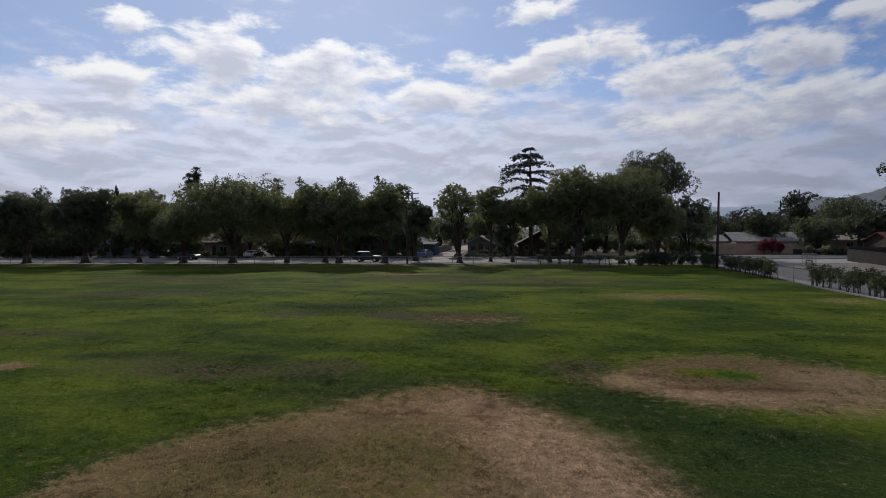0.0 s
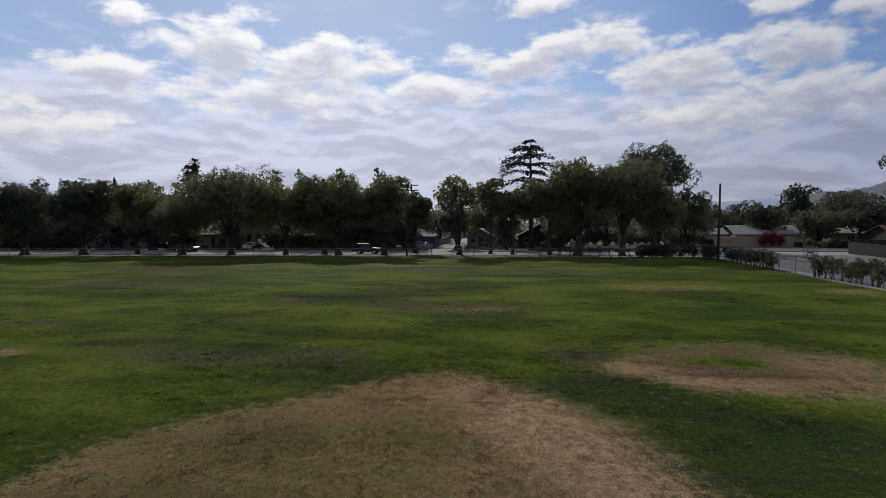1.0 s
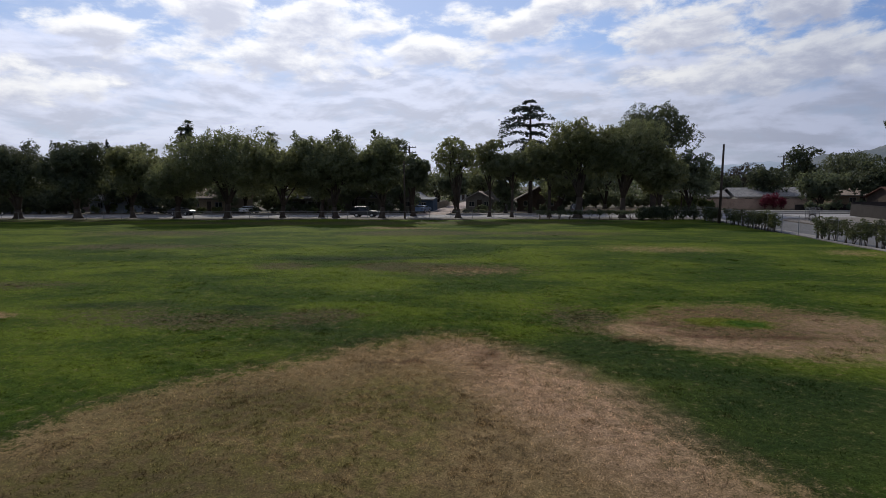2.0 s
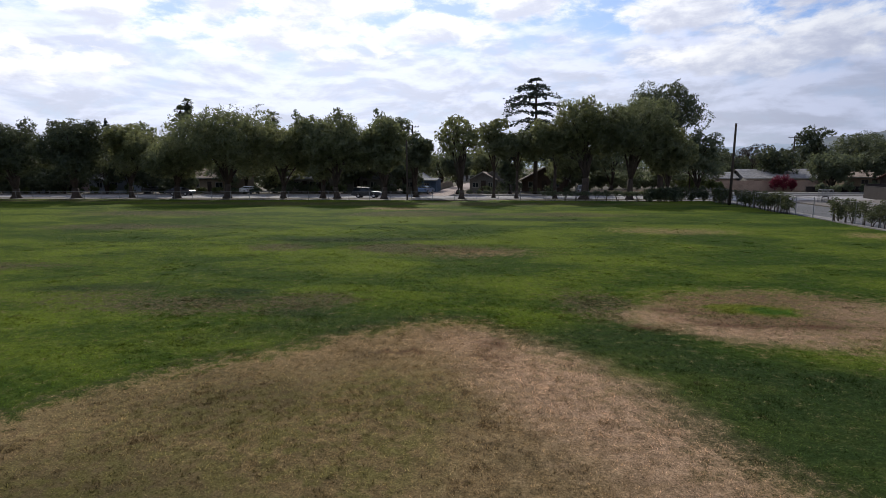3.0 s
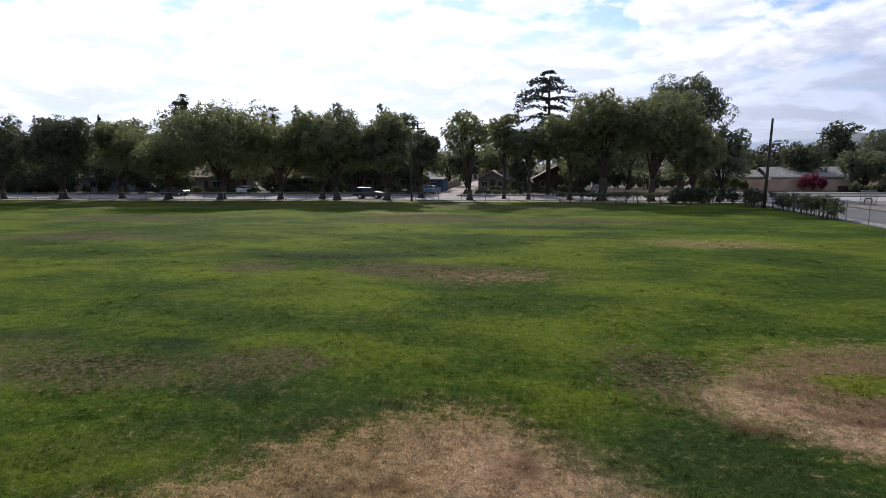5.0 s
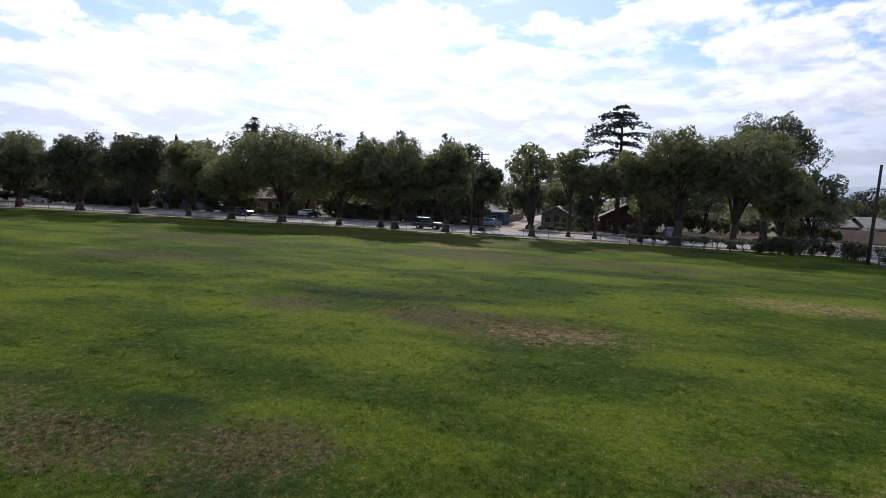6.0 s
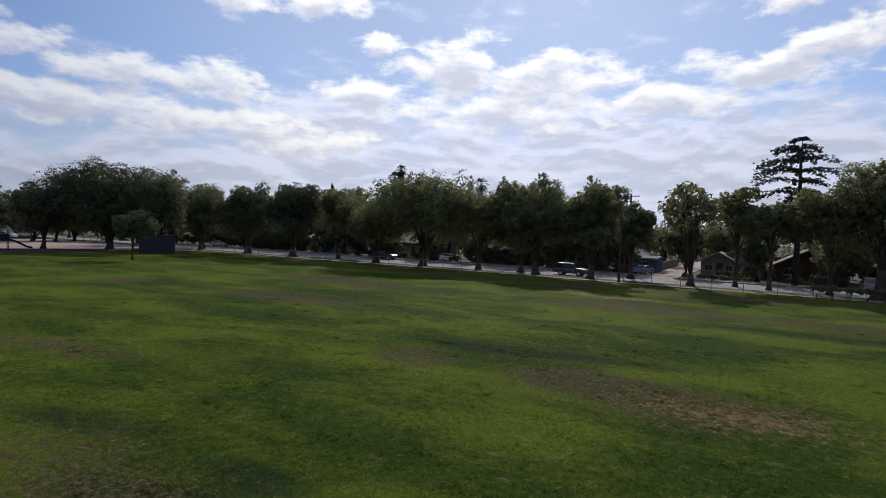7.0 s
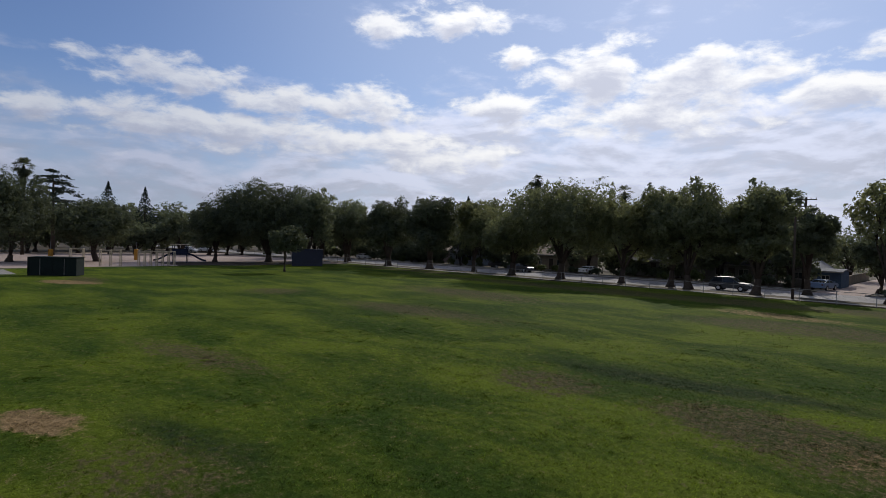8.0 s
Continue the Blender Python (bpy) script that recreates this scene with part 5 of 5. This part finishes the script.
for k in range(16):          # dense hedge beyond the street corner
    shrub(-131.0 + k * 2.9, 100.9 + rs.uniform(-.5, .5), 3.6, 1.8, rs.uniform(2.0, 3.0), sh + 280 + k, M_LEAF_W, "dense dark hedge bush along the street", "hedge_bush", "hedge along the street", 1100, .28)
for k in range(48):          # tall garden hedges behind the bungalows
    hx = -122 + k * 3.3 + rs.uniform(-.5, .5)
    if -20.5 < hx < -9.0:
        continue
    shrub(hx, 119.5 + rs.uniform(-1.5, 2.5), 4.4, 2.4, rs.uniform(3.0, 4.6), sh + 200 + k, M_LEAF_D, "tall dark garden bush behind the bungalows", "garden_bush", "back garden bushes", 1100, .36)
for k in range(7):
    shrub(9.5 + k * 3.0, 121.0 + rs.uniform(-1, 1.5), 3.6, 2.2, rs.uniform(2.2, 3.2), sh + 260 + k, M_LEAF_D, "tall dark garden bush beside the street", "garden_bush", "back garden bushes", 1000, .34)
for k in range(6):           # a dark hedge added before the grey bungalow to deepen the gloom there
    shrub(-50.0 + k * 2.3, 107.6 + rs.uniform(-.3, .3), 2.8, 1.5, rs.uniform(1.9, 2.8), sh + 380 + k, M_LEAF_W, "dense dark hedge bush added to darken a bungalow front", "hedge_bush", "hedge before the bungalow", 900, .26)
for k in range(15):          # dense planting behind the dirt yard and the low houses
    shrub(8.5 + k * 3.4 + rs.uniform(-.5, .5), 133.0 + rs.uniform(-2, 2), 4.6, 2.6, rs.uniform(3.6, 5.2), sh + 360 + k, M_LEAF_D, "tall dark garden bush behind the low houses", "garden_bush", "back garden bushes", 1000, .4)


def far_woods(name, x0, x1, y0, y1, low, high, clumps, seed, label):
    """A distant belt of trees, too far off to tell one from another."""
    r = np.random.default_rng(seed)
    u = r.random(clumps)
    top = low + (high - low) * (0.5 + 0.3 * np.sin(u * 61 + seed) + 0.2 * np.sin(u * 173))
    c = np.stack([x0 + (x1 - x0) * u, y0 + (y1 - y0) * u + r.normal(size=clumps) * 6, top * r.random(clumps) ** 0.6], 1)
    ob = quads(name, leaf_cloud(r, c, np.full(clumps, 1.5), 22, 1.0, 0.2), M_LEAF_D)
    return tagged(ob, label, "woods", kind="stuff")


far_woods("far_woods", -170, 40, 205, 215, 6.0, 9.0, 800, 71, "dark belt of distant trees beyond the houses")
far_woods("far_woods", 20, 190, 225, 215, 6.0, 9.5, 700, 72, "dark belt of distant trees beyond the low houses")
far_woods("far_woods", -215, -170, 20, 205, 6.0, 10.0, 700, 73, "dark belt of distant trees beyond the playground")


# ---- vehicles ----
def vehicle(x, y, rz, colour, label, kind="suv"):
    root = thing("car" if kind != "pickup" else "pickup_truck", x, y, -.14, rz, label, "car" if kind != "pickup" else "truck")
    mat = surface("car_paint_" + kind + str(round(x)), colour, tuple(v * .92 for v in colour), .5, 4.0, .42, relief=0.0, spread=.04)
    L, w = (5.7, 1.95) if kind == "pickup" else (4.7, 1.85)
    h = L / 2
    arch = .42
    front, rear = h - 1.0, -h + 1.15

    def arches(cx):
        return [(cx + arch * math.cos(a), .36 + arch * math.sin(a)) for a in np.linspace(math.pi, 0, 9)]
    deck = 1.08
    prof = [(-h, .45), *arches(rear), *arches(front), (h - .06, .45), (h, .62), (h - .03, .86), (h - .25, .98), (h - 1.45, deck), (-h + .06, deck), (-h, .98)]
    bm = bmesh.new()
    vs = [[bm.verts.new((px, yy, pz)) for px, pz in prof] for yy in (-w / 2, w / 2)]
    bm.faces.new(list(reversed(vs[0])))
    bm.faces.new(vs[1])
    for i in range(len(prof)):
        j = (i + 1) % len(prof)
        bm.faces.new((vs[0][i], vs[0][j], vs[1][j], vs[1][i]))
    bmesh.ops.recalc_face_normals(bm, faces=bm.faces)
    bmesh.ops.bevel(bm, geom=[e for e in bm.edges if len(e.link_faces) == 2 and any(len(f.verts) > 6 for f in e.link_faces)], offset=.05, segments=2, affect="EDGES")
    me = bpy.data.meshes.new("body")
    bm.to_mesh(me)
    bm.free()
    me.materials.append(mat)
    b = new("body", me)
    b.parent = root
    if kind == "pickup":
        c0, c1, r0, r1, top = -.75, h - 1.5, -.55, h - 2.35, 1.82
        Mesh().box(-h + .12, -.85, -w / 2 + .12, w / 2 - .12, deck - .02, deck + .012).done("bed_floor", M_TYRE, root)
    elif kind == "suv":
        c0, c1, r0, r1, top = -h + .12, h - 1.35, -h + .55, h - 2.1, 1.72
    else:
        c0, c1, r0, r1, top = -h + .55, h - 1.3, -h + 1.35, h - 2.25, 1.45

    def loft(c0, c1, r0, r1, z0, z1, w0, w1, name, m_):
        q = Mesh()
        q.v = [(c0, -w0, z0), (c1, -w0, z0), (c1, w0, z0), (c0, w0, z0), (r0, -w1, z1), (r1, -w1, z1), (r1, w1, z1), (r0, w1, z1)]
        q.f = [(3, 2, 1, 0), (4, 5, 6, 7), (0, 1, 5, 4), (1, 2, 6, 5), (2, 3, 7, 6), (3, 0, 4, 7)]
        return q.done(name, m_, root)
    loft(c0, c1, r0, r1, deck - .02, top - .06, w / 2 - .06, w / 2 - .24, "windows", M_GLASS)
    loft(r0 - .05, r1 + .08, r0 + .1, r1 - .12, top - .08, top, w / 2 - .21, w / 2 - .30, "roof", mat)
    for s in (-1, 1):
        for u in (0.0, .48, 1.0):
            a0, a1 = c0 + (c1 - c0) * u, r0 + (r1 - r0) * u
            Mesh().tube([(a0, s * (w / 2 - .055), deck - .02), (a1, s * (w / 2 - .235), top - .05)], [.045, .045], 5).done("pillar", mat, root)
        Mesh().tube([(h - 1.75, s * (w / 2 - .02), deck + .05), (h - 1.75, s * (w / 2 + .16), deck + .1)], [.07, .09], 6).done("mirror", mat, root)
        Mesh().box(h - .16, h + .012, s * (w / 2 - .42) - .16, s * (w / 2 - .42) + .16, .68, .84).done("headlight", M_CHROME, root)
        Mesh().box(-h - .012, -h + .06, s * (w / 2 - .2) - .1, s * (w / 2 - .2) + .1, .72, .95).done("tail_light", P_BRICK, root)
    Mesh().box(h - .06, h + .05, -w / 2 + .12, w / 2 - .12, .42, .58).done("bumper", M_CHROME if kind == "pickup" else mat, root)
    Mesh().box(-h - .05, -h + .04, -w / 2 + .12, w / 2 - .12, .42, .58).done("bumper", M_CHROME if kind == "pickup" else mat, root)
    for cx in (front, rear):
        for s in (-1, 1):
            o = new("wheel")
            o.parent = root
            o.location = (cx, s * (w / 2 - .12), .36)
            t = Mesh()
            t.tube([(0, -.11, 0), (0, -.10, 0), (0, .10, 0), (0, .11, 0)], [.30, .36, .36, .30], 20).done("tyre", M_TYRE, o)
            Mesh().tube([(0, s * .10, 0), (0, s * .125, 0)], [.22, .19], 14).done("rim", M_CHROME, o)
    return root


vehicle(-24.6, 90.0, 0, (.03, .033, .034), "dark grey sport utility car on the street", "suv")
vehicle(10.3, 100.6, 90, (.22, .22, .23), "grey car parked in a driveway under the trees", "suv")
vehicle(-17.6, 104.5, 80, (.13, .20, .32), "blue car parked beside the lane", "sedan")
vehicle(-61.5, 96.2, 0, (.04, .04, .045), "dark car parked at the far kerb", "sedan")
vehicle(-71.8, 103.4, 60, (.05, .05, .05), "dark car parked in a driveway", "sedan")
vehicle(-52.0, 103.6, 90, (.60, .60, .60), "pale car parked in a driveway", "sedan")
vehicle(-112.5, 100.5, 0, (.55, .56, .58), "silver car on the street beyond the playground", "sedan")
vehicle(-163.0, 82.2, 20, (.60, .60, .60), "silver car parked beyond the playground", "sedan")
vehicle(-156.5, 74.8, 30, (.55, .56, .58), "pale car parked beyond the playground", "suv")


# ---- playground and field furniture ----
def storage_box():
    root = thing("storage_box", -75.7, 27.0, 0, 57, "dark green steel storage box on the grass", "container")
    L, d, h = 4.7, 2.2, 2.1
    for i in range(2):
        u = i * L / 2
        Mesh().box(u + .02, u + L / 2 - .02, .05, d, .06, h - .07).done("bay", M_GREENBOX, root)
        Mesh().box(u + .10, u + L / 2 - .10, .02, .048, .16, h - .2).done("door", M_GREENBOX, root)
        Mesh().box(u + L / 4 - .02, u + L / 4 + .02, -.012, .018, .16, h - .2).done("latch_bar", M_STEEL, root)
    for u in (-.03, L / 2 - .06, L - .09):
        Mesh().box(u, u + .12, -.01, .048, 0, h - .07).done("corner_post", M_GREENBOX, root)
    Mesh().box(-.06, L + .06, -.05, d + .05, h - .07, h).done("lid", M_GREENBOX, root)
    for v in (.2, d - .3):
        Mesh().box(0, L, v, v + .12, -.02, .06).done("skid", M_POLE, root)
    return root


storage_box()


def climbing_bars(x, y, rz, n, L, h, label):
    root = thing("climbing_bars", x, y, 0, rz, label, "play equipment", "climbing bars")
    for i in range(n + 1):
        Mesh().tube([(i * L / n, 0, -.2), (i * L / n, 0, h)], [.07, .07], 8).done("post", M_TAN, root)
        Mesh().tube([(i * L / n, 1.2, -.2), (i * L / n, 1.2, h)], [.07, .07], 8).done("post", M_TAN, root)
        Mesh().tube([(i * L / n, 0, h - .05), (i * L / n, 1.2, h - .05)], [.035, .035], 6).done("rung", M_TAN, root)
    for v in (0, 1.2):
        Mesh().tube([(0, v, h - .1), (L, v, h - .1)], [.04, .04], 6).done("rail", M_TAN, root)
    return root


climbing_bars(-92.9, 43.1, 62, 6, 4.9, 2.3, "tan steel climbing frame with upright posts")
climbing_bars(-93.6, 38.2, 66, 2, 2.6, 2.4, "tan steel pull-up bars beside the grass")
climbing_bars(-95.4, 34.9, 70, 1, 1.6, 2.5, "tan steel bar between two posts")


def play_tower():
    root = thing("play_tower", -101.0, 50.9, 0, 62, "dark blue play tower with a slide on each side", "play equipment")
    for px, py in ((0, 0), (2.2, 0), (0, 1.8), (2.2, 1.8)):
        Mesh().tube([(px, py, -.2), (px, py, 3.1)], [.06, .06], 8).done("post", M_SLIDE, root)
    Mesh().box(-.1, 2.3, -.1, 1.9, 1.35, 1.45).done("platform", M_SLIDE, root)
    for yy in (-.06, 1.82):
        Mesh().box(.06, 2.14, yy, yy + .05, 1.5, 2.35).done("guard_panel", M_SLIDE, root)
    Mesh().box(-.3, 2.5, -.3, 2.1, 3.1, 3.18).done("roof_panel", M_TAN, root)
    for s, x0 in ((1, 2.3), (-1, -.1)):
        pts = [(x0 + s * u * 2.9, .9, 1.42 - 1.15 * (3 * u * u - 2 * u ** 3)) for u in np.linspace(0, 1, 9)]
        m = Mesh()
        for (a, _, za), (b, _, zb) in zip(pts, pts[1:]):
            for y0, y1, dz in ((.55, 1.25, 0), (.50, .55, .22), (1.25, 1.30, .22)):
                q = len(m.v)
                m.v += [(a, y0, za), (b, y0, zb), (b, y1, zb), (a, y1, za), (a, y0, za + .05 + dz), (b, y0, zb + .05 + dz), (b, y1, zb + .05 + dz), (a, y1, za + .05 + dz)]
                m.f += [(q + 3, q + 2, q + 1, q), (q + 4, q + 5, q + 6, q + 7), (q, q + 1, q + 5, q + 4), (q + 1, q + 2, q + 6, q + 5), (q + 2, q + 3, q + 7, q + 6), (q + 3, q, q + 4, q + 7)]
        m.done("slide", M_SLIDE, root)
    return root


play_tower()


def game_post(x, y):
    root = thing("game_post", x, y, 0, 0, "yellow padded ball game post on the playground", "post", "yellow game posts")
    Mesh().tube([(0, 0, -.2), (0, 0, 3.2)], [.06, .05], 8).done("post", M_STEEL, root)
    Mesh().tube([(0, 0, 0), (0, 0, .08), (0, 0, 1.9), (0, 0, 1.98)], [.30, .36, .36, .30], 12).done("padding", M_YELLOW, root)


game_post(-107.9, 34.9)
game_post(-111.9, 48.5)


def blue_shed():
    root = thing("shed", -87.9, 66.0, 0, 58, "dark blue metal shed under the trees", "shed")
    L, d, h = 5.2, 2.6, 2.9
    Mesh().box(0, L, 0, d, -.05, h - .12).done("body", M_BLUE, root)
    for i in range(26):
        Mesh().box(i * .2 + .03, i * .2 + .13, -.03, -.002, .08, h - .2).done("rib", M_BLUE, root)
    Mesh().box(-.08, L + .08, -.1, d + .1, h - .12, h).done("roof", M_SLIDE, root)


blue_shed()


def street_cage():
    """A wire cage over a water valve: four posts, rails and bars."""
    root = thing("valve_cage", 38.3, 79.2, 0, 8, "pale grey steel wire cage on the street corner", "cage")
    w, d, h = 1.3, .8, 1.65
    for px in (-w / 2, w / 2):
        for py in (-d / 2, d / 2):
            Mesh().tube([(px, py, -.05), (px, py, h)], [.035, .035], 8).done("post", M_STEEL, root)
    for z in (.08, h - .04):
        for py in (-d / 2, d / 2):
            Mesh().tube([(-w / 2, py, z), (w / 2, py, z)], [.028, .028], 6).done("rail", M_STEEL, root)
        for px in (-w / 2, w / 2):
            Mesh().tube([(px, -d / 2, z), (px, d / 2, z)], [.028, .028], 6).done("rail", M_STEEL, root)
    for py in (-d / 2, d / 2):
        for u in range(1, 14):
            px = -w / 2 + w * u / 14
            Mesh().tube([(px, py, .08), (px, py, h - .04)], [.011, .011], 5).done("bar", M_STEEL, root)
    Mesh().box(-w / 2 - .1, w / 2 + .1, -d / 2 - .1, d / 2 + .1, -.06, .03).done("plinth", M_WALK, root)
    Mesh().tube([(-.4, 0, .03), (-.4, 0, .6), (-.2, 0, .75), (.2, 0, .75), (.4, 0, .6), (.4, 0, .03)], [.07] * 6, 8).done("valve_pipe", M_POLE, root)


street_cage()


# ---- grass: blades in tufts where the field is seen from close by ----
def grass(name, cx, cy, sx, sy, tufts, blades, height, width, seed, mat=M_BLADE, lean_by=.8, patchy=False, label="short green and straw-coloured grass blades on the field"):
    """Tufts thin out away from the middle, so that the patch has no edge."""
    r = np.random.default_rng(seed)
    c = np.stack([cx + sx * r.normal(size=tufts), cy + sy * r.normal(size=tufts)], 1)
    if patchy:                       # gathered in loose patches
        k = tufts // 22
        c = np.repeat(c[:k], 22, 0) + r.normal(size=(k * 22, 2)) * np.repeat(.15 + .8 * r.random(k) ** 2, 22)[:, None]
    c = c[(c[:, 0] < FENCE_X - .3) & (c[:, 0] > -91) & (c[:, 1] < FENCE_Y - .3)]
    n = len(c) * blades
    p = np.repeat(c, blades, 0) + r.normal(size=(n, 2)) * .035
    z = 0.05 * np.sin(p[:, 0] * 0.21 + 1.3) * np.sin(p[:, 1] * 0.17) + 0.03 * np.sin(p[:, 0] * 0.5 - p[:, 1] * 0.43) - .012
    a = r.random(n) * 2 * np.pi
    lean = r.normal(size=(n, 2)) * lean_by
    h = height * (.45 + .9 * r.random(n))
    w = width * (.6 + .8 * r.random(n))
    dx, dy = np.cos(a) * w, np.sin(a) * w
    b0 = np.stack([p[:, 0] - dx, p[:, 1] - dy, z], 1)
    b1 = np.stack([p[:, 0] + dx, p[:, 1] + dy, z], 1)
    tp = np.stack([p[:, 0] + lean[:, 0] * h, p[:, 1] + lean[:, 1] * h, z + h], 1)
    ob = quads(name, np.stack([b0, b1, tp], 1), mat)
    return tagged(ob, label, "grass", kind="stuff")


grass("grass", -1, 17, 7.5, 5.5, 90000, 3, .045, .007, 900)
grass("grass", -8, 31, 14, 9, 64000, 3, .055, .011, 901)
grass("grass_tufts", -1, 16, 8.5, 6.0, 9900, 7, .055, .009, 902, M_TUFT, .6, True, "scattered darker tufts of coarse grass on the field")
grass("grass_tufts", -9, 32, 17, 10, 8800, 6, .050, .012, 903, M_TUFT, .6, True, "scattered darker tufts of coarse grass on the field")
